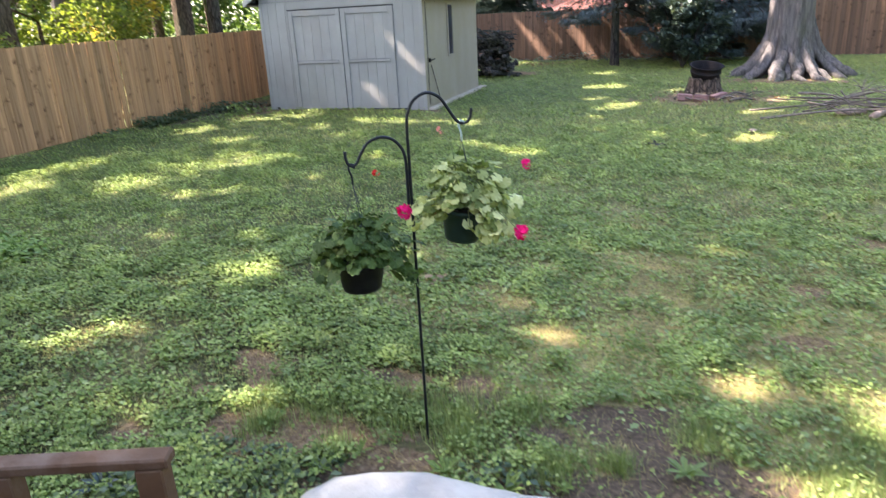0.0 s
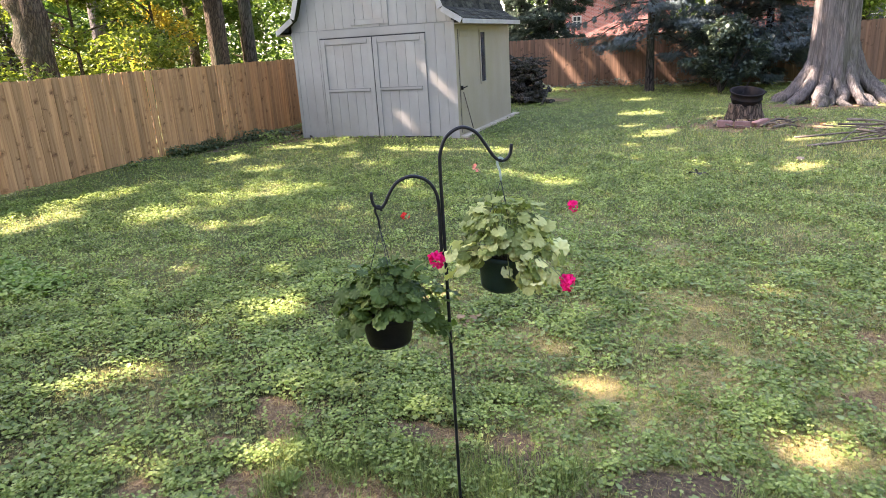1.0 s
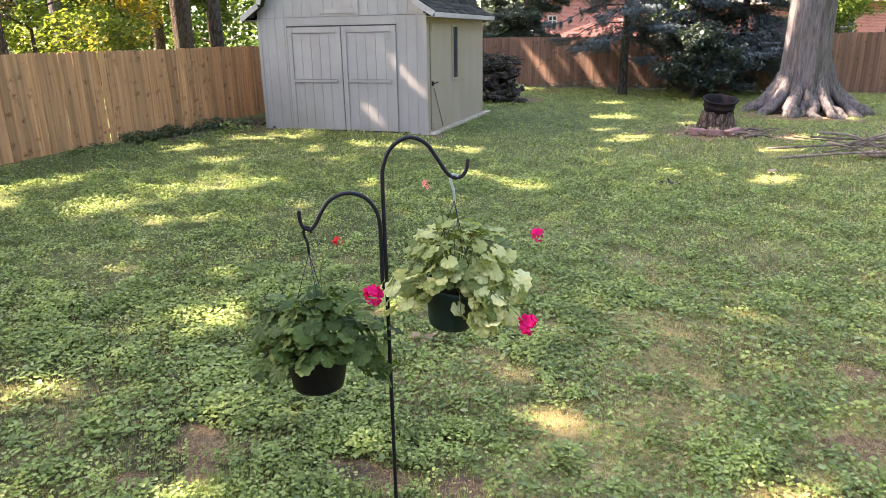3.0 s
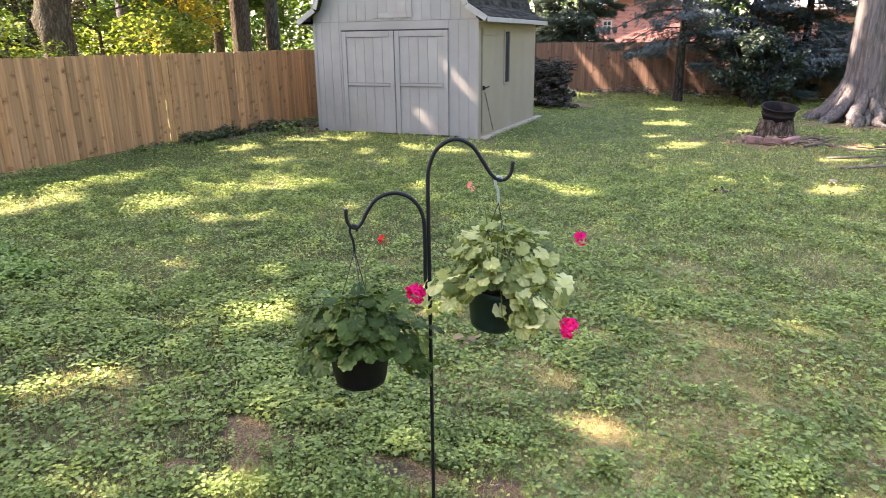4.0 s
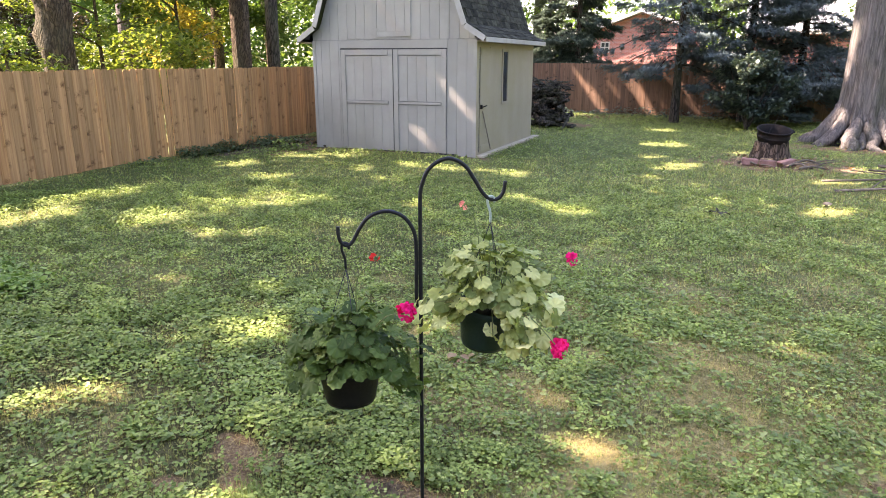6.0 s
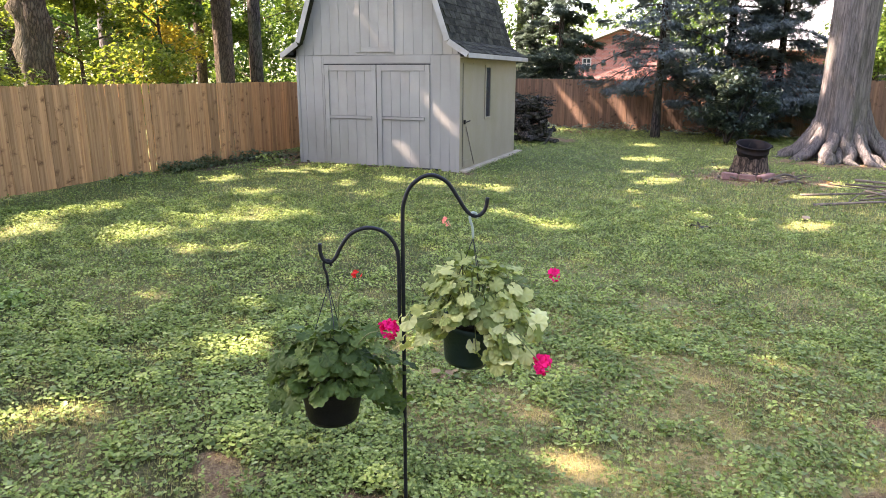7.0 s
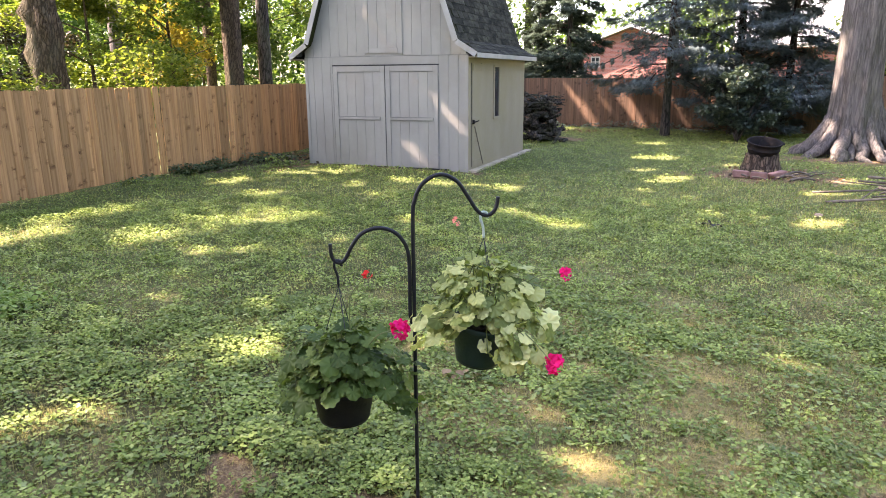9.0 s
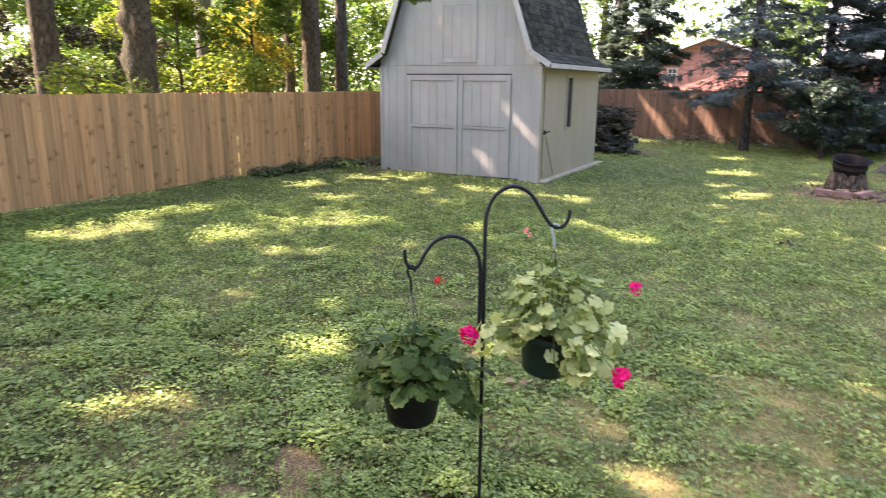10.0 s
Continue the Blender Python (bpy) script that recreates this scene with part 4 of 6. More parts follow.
def trunk_mesh(x, y, height, r0, r1, mat, seed, flare=1.6, flutes=5, flute=0.05, lean=(0, 0), burls=(), rings=26, sides=28, flare_h=0.7, root=0.0):
    """A trunk with a flared, fluted foot and an uneven outline."""
    rng = random.Random(seed)
    ph = [rng.uniform(0, math.tau) for _ in range(6)]
    base = gz(x, y) - 0.12
    bm = bmesh.new()
    rows = []
    for i in range(rings):
        t = (i / (rings - 1)) ** 1.6
        z = base + height * t
        up = z - base
        fl = math.exp(-max(0, up - 0.1) / flare_h)
        row = []
        for k in range(sides):
            a = math.tau * k / sides
            ridge = max(0, math.cos(flutes * a + ph[0] + 0.6 * math.sin(2 * a + ph[1])))
            r = (r0 + (r1 - r0) * t) * (1 + 0.05 * math.sin(2 * a + ph[2] + up * 0.5) + 0.03 * math.sin(5 * a + ph[3] + up * 0.9))
            r *= 1 + (flare - 1) * fl * (0.55 + 0.45 * ridge) + root * (0.75 + 0.45 * math.sin(3 * a + ph[4])) * fl ** 2.2 * ridge ** 1.6 + flute * math.cos(flutes * a + ph[0]) * (0.4 + fl)
            for ba, bz, bs, br in burls:
                r += br * math.exp(-((math.remainder(a - ba, math.tau) / 0.5) ** 2) - ((up - bz) / bs) ** 2)
            row.append(bm.verts.new((x + lean[0] * up + r * math.cos(a), y + lean[1] * up + r * math.sin(a), z)))
        rows.append(row)
    for a, b in zip(rows, rows[1:]):
        for k in range(sides):
            bm.faces.new((a[k], a[(k + 1) % sides], b[(k + 1) % sides], b[k]))
    bm.faces.new(rows[-1])
    return bm


def tree(name, label, x, y, height, r0, r1, mat, seed, limbs=5, limb_z=0.55, reach=3.0, **kw):
    t = thing(name, label, "tree", (x, y, gz(x, y)))
    part("trunk", trunk_mesh(x, y, height, r0, r1, mat, seed, **kw), mat, t, smooth=True)
    rng = random.Random(seed + 50)
    lean = kw.get("lean", (0, 0))
    for k in range(limbs):
        z = height * (limb_z + (0.95 - limb_z) * k / max(1, limbs - 1))
        a = rng.uniform(0, math.tau)
        L = reach * rng.uniform(0.6, 1.1)
        p = Vector((x + lean[0] * z, y + lean[1] * z, z))
        bm = bmesh.new()
        pts = curve_points([p, p + Vector((math.cos(a) * L * 0.35, math.sin(a) * L * 0.35, L * 0.25)), p + Vector((math.cos(a + 0.2) * L * 0.7, math.sin(a + 0.2) * L * 0.7, L * 0.55)), p + Vector((math.cos(a + 0.1) * L, math.sin(a + 0.1) * L, L * 0.7))], 4)
        tube(bm, pts, r1 * 0.6, 0.03, 7, 0.2, seed + k)
        part("limb", bm, mat, t, smooth=True)
    return t


TALL = []
TALL.append(tree("maple_tree", "large shade maple with a burled brown trunk behind the fence", -13.0, 12.1, 15.0, 0.29, 0.25, M_BARK, 11, flare=1.4, flare_h=1.1, lean=(0.0, -0.02), rings=64, sides=40, flutes=6, flute=0.07, burls=((-2.25, 3.2, 0.13, 0.16), (-2.2, 2.35, 0.24, 0.14), (0.9, 2.85, 0.3, 0.10), (0.8, 3.8, 0.3, 0.05), (-1.2, 2.1, 0.25, 0.09), (-0.6, 3.0, 0.2, 0.07), (-1.6, 3.8, 0.2, 0.08))))
TALL.append(tree("maple_tree", "tall straight maple with grey-brown bark behind the fence", -13.0, 18.1, 15.0, 0.265, 0.24, M_BARK, 12, flare=1.25, sides=32, rings=40, flutes=7, flute=0.05))
TALL.append(tree("maple_tree", "slim dark maple beyond the fence", -14.0, 21.0, 15.0, 0.2, 0.16, M_BARK_DARK, 13, flare=1.3))
TALL.append(tree("maple_tree", "slender maple with brown bark beyond the fence", -13.2, 10.0, 15.0, 0.24, 0.2, M_BARK, 14, flare=1.3))
TALL.append(tree("maple_tree", "distant maple with pale grey bark among leaves", -18.2, 18.9, 15.0, 0.28, 0.22, M_OAK, 15, flare=1.2))
TALL.append(tree("maple_tree", "distant slim maple among bright foliage", -18.0, 23.0, 15.0, 0.2, 0.16, M_BARK, 16, flare=1.2))
# out of view, added to carry part of the shading leaf cover
TALL.append(tree("maple_tree", "unseen maple added to carry leaf cover over the yard", -11.6, 4.0, 15.0, 0.4, 0.3, M_BARK, 17, flare=1.4, reach=5.0))
OAK = tree("oak_tree", "huge old oak with pale ridged bark and spreading root flare", 3.25, 20.1, 15.0, 0.52, 0.42, M_OAK, 21, limbs=5, limb_z=0.62, reach=5.0, flare=1.6, flare_h=0.55, flutes=10, flute=0.07, root=0.6, sides=120, rings=56)
TALL.append(OAK)


def buttress(x, y, a, reach, r, seed):
    """A root that leaves the trunk low down, dives and runs out over the grass."""
    rg = random.Random(seed)
    ctrl = []
    for f, z in ((0.14, 1.9), (0.29, 1.05), (0.45, 0.52), (0.66, 0.2), (0.84, 0.06), (1.0, -0.06)):
        b = a + rg.uniform(-0.06, 0.06) + 0.12 * f * rg.uniform(-1, 1)
        px, py = x + reach * f * math.cos(b), y + reach * f * math.sin(b)
        ctrl.append((px, py, gz(px, py) + z))
    bm = bmesh.new()
    tube(bm, curve_points(ctrl, 6), lambda f: r * (0.45 + 1.1 * f - 1.25 * f * f) * (1 + 0.12 * math.sin(9 * f + seed)), None, 12, 0.3, seed)
    return bm


for k, (a, reach, r) in enumerate(((-177, 1.35, .22), (-158, 1.2, .13), (-140, 1.3, .19), (-122, 1.1, .15), (-108, 1.3, .22), (-93, 1.0, .13), (-78, 1.15, .2), (-60, 1.35, .17), (-43, 1.15, .21), (-22, 1.45, .15), (-4, 1.65, .23), (25, 1.3, .17), (60, 1.3, .2), (150, 1.5, .2))):
    part("root", buttress(3.25, 20.1, radians(a), reach, r, 400 + k), M_OAK, OAK, smooth=True)


def build_cover():
    """The unseen leaf cover added over the yard, its gaps aimed at the light patches; each leaf belongs to the crown of
    the tree nearest to it.
    """
    rng = np.random.RandomState(77)
    pts = []
    for layer in range(2):
        step = 0.125
        gx, gy = np.meshgrid(np.arange(-26.0, 7.6, step), np.arange(-4.0, 30.0, step))
        gx = gx.ravel() + rng.uniform(-0.05, 0.05, gx.size)
        gy = gy.ravel() + rng.uniform(-0.05, 0.05, gy.size)
        keep = rng.rand(len(gx)) > 0.985 * in_sun(gx, gy)
        keep &= (gy < 26.3) | (gx < 0.5)
        beyond = value_noise(gx, gy, 2.4, 57) + 0.35 * value_noise(gx, gy, 0.7, 58)
        keep &= (gx > -9.5) | (beyond > 0.84)
        keep &= rng.rand(len(gx)) < (0.985 if layer else 0.97)
        gx, gy = gx[keep], gy[keep]
        h = 12.5 + 5.0 * value_noise(gx, gy, 2.6, 30 + layer) + rng.uniform(-0.5, 0.5, len(gx))
        pts.append(np.stack([gx + SUN.x / SUN.z * h, gy + SUN.y / SUN.z * h, h], 1))
    pts = np.concatenate(pts)
    roots = np.array([(t.location.x, t.location.y) for t in TALL])
    near = np.argmin(((pts[:, None, :2] - roots[None]) ** 2).sum(2), 1)
    for k, t in enumerate(TALL):
        p = pts[near == k]
        if len(p) < 10:
            continue
        n = len(p)
        me = scatter("crown", LEAF4, p, 0.25 * rng.uniform(0.8, 1.25, n), rng.uniform(0, math.tau, n), rng.normal(0, 0.35, n), M_MAPLE)
        part("crown", me, M_MAPLE, t)["kind"] = "stuff"


build_cover()

# understorey beyond the left fence
UNDER = [("sapling", "bright green sapling in sun beyond the fence", -14.5, 14.5, 3.2, 1.6, 2.2, M_LIME, 4200, .16), ("sapling", "sunlit lime green sapling beyond the fence", -17.0, 20.5, 4.0, 2.0, 2.8, M_LIME, 4200, .18),
         ("shrub", "amber and green shrub in sun beyond the fence", -15.6, 18.4, 2.8, 1.2, 1.5, M_AMBER, 2000, .15), ("sapling", "leafy green sapling beyond the fence", -16.5, 24.0, 4.0, 2.0, 2.6, M_MAPLE, 4000, .18),
         ("sapling", "leafy maple sapling with bright leaves", -13.6, 16.3, 3.8, 1.3, 1.6, M_MAPLE, 2600, .16), ("shrub", "low bright shrub behind the fence", -11.6, 13.6, 1.9, 1.0, .8, M_LIME, 1300, .13),
         ("shrub", "dark brown-green shrub in deep shade", -18.5, 11.5, 2.2, 1.8, 1.9, M_PLUM, 2600, .17), ("shrub", "dark purple-leaved shrub in shade beyond the fence", -18.6, 15.3, 2.0, 1.6, 1.8, M_PLUM, 3600, .15),
         ]
UNDER += [("shrub", "low sunlit shrub behind the fence", -11.2, 9.6, 1.7, .9, .7, M_LIME, 900, .13), ("sapling", "tall leafy sapling with yellow-green leaves", -21.0, 26.0, 5.0, 2.6, 3.4, M_LIME, 4200, .22),
         ("sapling", "leafy sapling in sun", -24.0, 20.0, 5.0, 3.0, 3.6, M_MAPLE, 4200, .22), ("shrub", "green shrub beside the shed", -11.4, 22.5, 2.3, 1.4, 1.4, M_MAPLE, 2200, .15),
         ("sapling", "leafy sapling beyond the fence", -13.5, 26.5, 4.0, 2.2, 2.8, M_LIME, 3600, .18), ("sapling", "leafy sapling near the back corner", -16.5, 33.0, 4.2, 2.6, 3.4, M_MAPLE, 4200, .2), ("sapling", "green sapling beside the shed", -11.8, 28.5, 3.6, 1.8, 2.8, M_MAPLE, 3600, .17), ("sapling", "green sapling in shade", -22.0, 13.0, 4.6, 2.4, 3.0, M_MAPLE, 3600, .2)]
for i, (nm, lab, x, y, z, r, rz, mt, n, sz) in enumerate(UNDER):
    t = thing(nm, lab, nm, (x, y, gz(x, y)), "undergrowth beyond the fence")
    bm = bmesh.new()
    tube(bm, curve_points([(x, y, -0.05), (x + 0.1, y - 0.1, z * 0.5), (x - 0.15, y + 0.1, z), (x, y, z + rz * 0.7)], 4), 0.07, 0.015, 7, 0.2, i)
    for k in range(5):
        a = k * 2.4 + i
        zz = z * (0.45 + 0.12 * k)
        tube(bm, curve_points([(x, y, zz), (x + r * 0.5 * math.cos(a), y + r * 0.5 * math.sin(a), zz + 0.3), (x + r * math.cos(a), y + r * math.sin(a), zz + 0.5)], 3), 0.03, 0.008, 5, 0, k)
    part("trunk", bm, M_BARK, t, smooth=True)
    cloud("crown", heap(x, y, z, r, r, rz, 24, 0.36 * r ** 0.5, 100 + i), int(1.7 * n), 0.85 * sz, mt, t, 200 + i, LEAF4, 0.6)

# a leafy twig of the burled maple hangs in front of the gable
bm = bmesh.new()
tube(bm, curve_points([(-12.8, 12.1, 6.6), (-10, 12.3, 6.0), (-7.6, 12.45, 4.9), (-6.3, 12.5, 3.75), (-6.0, 12.5, 3.42)], 6), 0.06, 0.006, 7, 0.1, 2)
part("limb", bm, M_BARK, TALL[0], smooth=True)
cloud("twig_leaves", [(-6.05, 12.5, 3.42, .34, .25, .1), (-6.35, 12.5, 3.6, .3, .25, .15), (-5.8, 12.5, 3.5, .25, .2, .1)], 130, 0.1, M_MAPLE, TALL[0], 5, LEAF6, 0.5)
# conifers and shrubs at the back
def spruce(x, y, label, height, r0, low, spread, seed, n_tiers=20, dens=260, size=0.16, needles=None):
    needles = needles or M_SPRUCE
    t = thing("spruce_tree", label, "tree", (x, y, gz(x, y)), "spruces at the back fence")
    part("trunk", trunk_mesh(x, y, height, r0, 0.05, M_BARK_DARK, seed, flare=1.3, flutes=4, sides=14, rings=16), M_BARK_DARK, t, smooth=True)
    rng = random.Random(seed)
    pos, yaw, tilt = [], [], []
    for k in range(n_tiers * 5):
        z = low + (height - low) * (k / (n_tiers * 5)) ** 1.1
        L = spread * (1 - 0.75 * (z - low) / (height - low)) * rng.uniform(0.55, 1.1)
        a = rng.uniform(0, math.tau)
        d = Vector((math.cos(a), math.sin(a), 0))
        ctrl = [Vector((x, y, z)), Vector((x, y, z)) + d * L * 0.4 + Vector((0, 0, -0.02 * L)), Vector((x, y, z)) + d * L * 0.8 + Vector((0, 0, -0.2 * L)), Vector((x, y, z)) + d * L + Vector((0, 0, -0.2 * L))]
        pts = curve_points(ctrl, 3)
        if k % 2 == 0 and z < 6:
            bm = bmesh.new()
            tube(bm, pts, 0.028, 0.006, 5, 0, k)
            part("branch", bm, M_BARK_DARK, t)
        for j in range(int(2.1 * dens * L / spread)):
            s = rng.uniform(0.12, 1) ** 0.8
            q = pts[min(len(pts) - 1, int(s * len(pts)))]
            side = Vector((-d.y, d.x, 0)) * rng.gauss(0, 0.16 * L * (1.15 - 0.6 * s))
            pos.append((q.x + side.x, q.y + side.y, q.z - abs(rng.gauss(0, 0.10)) + 0.04))
            yaw.append(a - math.pi / 2 + rng.uniform(-0.9, 0.9))
            tilt.append(rng.gauss(-0.35, 0.35))
    n = len(pos)
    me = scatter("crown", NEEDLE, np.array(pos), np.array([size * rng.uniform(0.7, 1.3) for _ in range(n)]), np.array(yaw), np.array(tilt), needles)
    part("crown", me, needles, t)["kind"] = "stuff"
    return t


spruce(-1.27, 24.0, "spruce with a bare dark lower trunk and drooping blue-green boughs", 9.5, 0.12, 1.75, 2.6, 31, 16, 210, 0.18)
spruce(0.7, 25.3, "dense dark spruce with low boughs by the back fence", 10.0, 0.14, 0.55, 2.6, 32, 24, 290, 0.19)
spruce(2.2, 25.6, "dark spruce standing close to the back fence", 9.0, 0.13, 0.7, 2.3, 33, 22, 290, 0.19)
spruce(-5.6, 29.7, "dark conifer rising behind the back fence", 7.2, 0.14, 0.8, 2.6, 34, 17, 300, 0.22, M_CONIFER_SHADED)
spruce(-7.0, 30.5, "slim dark conifer behind the back fence", 5.6, 0.12, 0.9, 2.0, 35, 13, 240, 0.2, M_CONIFER_SHADED)

sh = thing("rhododendron", "glossy green shrub with pale leaf tips under the spruces", "shrub", (0.6, 22.6, gz(0.6, 22.6)))
for k in range(6):
    a = k * 1.1
    bm = bmesh.new()
    tube(bm, curve_points([(0.8, 22.75, -0.03), (0.85 + 0.25 * math.cos(a), 22.8 + 0.25 * math.sin(a), 0.6), (0.9 + 0.7 * math.cos(a), 22.85 + 0.7 * math.sin(a), 1.4 + 0.1 * k)], 4), 0.04, 0.012, 6, 0.1, k)
    part("stem", bm, M_BARK_DARK, sh, smooth=True)
cloud("crown", heap(0.95, 22.9, 1.2, 1.25, 0.8, 0.9, 46, 0.26, 61), 5200, 0.14, M_SHRUB, sh, 62, LEAF4, 0.6)
for i, (x, y, z) in enumerate([(-7.6, 25.2, 0.7)]):
    sh = thing("shrub", "dark leafy shrub in the shade of the fence", "shrub", (x, y, gz(x, y)), "shrubs along the back fence")
    bm = bmesh.new()
    for k in range(4):
        a = k * 1.6
        tube(bm, [(x, y, -0.03), (x + 0.2 * math.cos(a), y + 0.2 * math.sin(a), z * 0.6), (x + 0.5 * math.cos(a), y + 0.5 * math.sin(a), z * 1.2)], 0.03, 0.01, 6)
    part("trunk", bm, M_BARK_DARK, sh, smooth=True)
    cloud("crown", heap(x, y, z, 0.8, 0.5, z * 0.7, 14, 0.4, 70 + i), 1500, 0.14, M_SHRUB, sh, 80 + i, LEAF6, 0.6)

# taller trees behind the back fence
for i, (x, y, z, r, mt) in enumerate([(-8.5, 34.0, 6.5, 3.2, M_MAPLE), (-2.0, 36.0, 8.5, 3.0, M_MAPLE), (8.0, 33.0, 5.5, 3.2, M_MAPLE), (13.0, 31.0, 5.0, 3.0, M_FARLEAF), (-13.5, 33.0, 6.0, 3.4, M_LIME), (7.0, 38.0, 3.2, 1.8, M_FARLEAF)]):
    t = tree("shade_tree", "leafy green tree behind the back fence", x, y, z + 1.5, 0.22, 0.1, M_BARK_DARK, 300 + i, limbs=4, reach=r * 0.8)
    cloud("crown", heap(x, y, z, r, r, r * 0.9, 26, 1.1, 310 + i), 9500, 0.175, mt, t, 320 + i, LEAF4, 0.6)

# woods that close the view; those behind are unseen and block sky light
rng = random.Random(9)


def woods(label, a0, a1, r0, r1, top, n_blobs, n, size, seed):
    blobs = []
    for k in range(n_blobs):
        a, R = radians(rng.uniform(a0, a1)), rng.uniform(r0, r1)
        blobs.append((-R * math.sin(a), R * math.cos(a), rng.uniform(1.0, top), 4.5, 4.5, 3.2))
    ob = cloud("far_woods", blobs, n, size, M_FARLEAF, None, seed, LEAF4, 0.6)
    tagged(ob, label, "woods", "woods round the yards", "stuff")


woods("distant sunlit woods closing the view", -30, 128, 56, 82, 11, 150, 95000, 0.52, 91)
woods("leafy wood edge beyond the yards", 19, 55, 36, 50, 8, 60, 34000, 0.36, 93)
woods("unseen tall woods added to block low sky light", 128, 330, 24, 38, 15, 150, 30000, 0.9, 92)


# ---- shepherd's hook and hanging baskets ----
HOOK = Vector((-0.467, 3.199, 0.0))
ALONG = Vector((math.cos(radians(31)), math.sin(radians(31)), 0))


def on_hook(s, z):
    return HOOK + ALONG * s + Vector((0, 0, z))


def build_hook():
    h = thing("shepherd_hook", "black steel double shepherd's hook planted in the lawn", "garden hook", HOOK)
    bm = bmesh.new()
    ctrl = [(0, -0.2), (0, 0.4), (0, 0.9), (0, 1.3), (0, 1.46), (0.006, 1.518), (0.032, 1.57), (0.085, 1.597), (0.137, 1.576), (0.172, 1.528), (0.198, 1.487), (0.222, 1.466), (0.247, 1.467), (0.264, 1.488), (0.27, 1.522)]
    tube(bm, curve_points([on_hook(*c) for c in ctrl], 6), 0.0066, 0.0062, 10)
    part("pole", bm, M_IRON, h, smooth=True)
    bm = bmesh.new()
    ctrl = [(-0.002, 1.115), (-0.013, 1.14), (-0.013, 1.27), (-0.016, 1.35), (-0.034, 1.396), (-0.066, 1.426), (-0.112, 1.437), (-0.16, 1.42), (-0.19, 1.383), (-0.21, 1.346), (-0.228, 1.331), (-0.247, 1.341), (-0.255, 1.364), (-0.256, 1.393)]
    tube(bm, curve_points([on_hook(*c) for c in ctrl], 6), 0.0064, 0.006, 10)
    part("lower_arm", bm, M_IRON, h, smooth=True)
    return h


build_hook()


def leaf_shape(seed, lobes=7):
    """A rounded, lobed, slightly cupped geranium leaf of radius 1, its stalk at the origin."""
    rng = random.Random(seed)
    bm = bmesh.new()
    c = bm.verts.new((0, 0, -0.10))
    inner, outer = [], []
    n = 43
    for k in range(n):
        a = math.radians(-90 + 14) + (math.tau - math.radians(28)) * k / (n - 1)
        scallop = 1 - 0.055 * (1 + math.cos(lobes * (a + 1.57))) - 0.02 * (k % 2) + rng.uniform(-0.015, 0.015)
        wave = 0.085 * math.sin(lobes * a + seed) + 0.08 * math.sin(2 * a + seed)
        inner.append(bm.verts.new((0.55 * math.cos(a), 0.55 * math.sin(a) + 0.25, 0.02 + wave * 0.3)))
        outer.append(bm.verts.new((scallop * math.cos(a), scallop * math.sin(a) + 0.25, 0.02 + wave - 0.1)))
    for k in range(n - 1):
        bm.faces.new((c, inner[k], inner[k + 1]))
        bm.faces.new((inner[k], outer[k], outer[k + 1], inner[k + 1]))
    return bm


LEAVES_DEEP = [mesh_of("leaf", leaf_shape(k), M_GERANIUM, True) for k in range(4)]
LEAVES_SUNLIT = [mesh_of("leaf", leaf_shape(k + 15), M_GERANIUM_SUNLIT, True) for k in range(3)]
LEAVES_LIT = [mesh_of("leaf", leaf_shape(k + 9), M_GERANIUM_LIT, True) for k in range(4)]


def flower(name, at, r, mat, parent, seed, root, count=15):
    """A round head of small five-petalled blooms on a thin stalk."""
    rng = random.Random(seed)
    bm = bmesh.new()
    mid = (Vector(root) + Vector(at)) / 2 + Vector((rng.uniform(-0.02, 0.02), rng.uniform(-0.02, 0.02), 0.03))
    tube(bm, curve_points([root, mid, at], 5), 0.0022, 0.0016, 6)
    head = new(name)
    head.parent = parent
    head.location = Vector(at) - parent.location
    part("stalk", bm, M_STEM, head, smooth=True)
    me_petal = bmesh.new()
    ring = [(0, 0, 0), (0.28, 0.45, 0.03), (0.3, 0.85, 0.0), (0, 1.0, -0.06), (-0.3, 0.85, 0.0), (-0.28, 0.45, 0.03)]
    me_petal.faces.new([me_petal.verts.new(p) for p in ring])
    me = mesh_of("petal", me_petal, mat)
    for k in range(count):
        d = Vector((rng.gauss(0, 1), rng.gauss(0, 1), rng.gauss(0.35, 0.8))).normalized()
        c = Vector(at) + d * r * rng.uniform(0.45, 0.75)
        q = d.to_track_quat("Z", "Y").to_matrix().to_4x4()
        for j in range(5):
            m = Matrix.Translation(c) @ q @ pose(0, 0, 0, 0, 0, 72 * j + rng.uniform(-15, 15)) @ pose(0, 0, 0, rng.uniform(5, 40), 0, 0) @ Matrix.Scale(r * rng.uniform(0.42, 0.6), 4)
            ob = new("petal", me)
            ob.parent = head
            ob.matrix_basis = Matrix.Translation(-Vector(at)) @ m
    return head


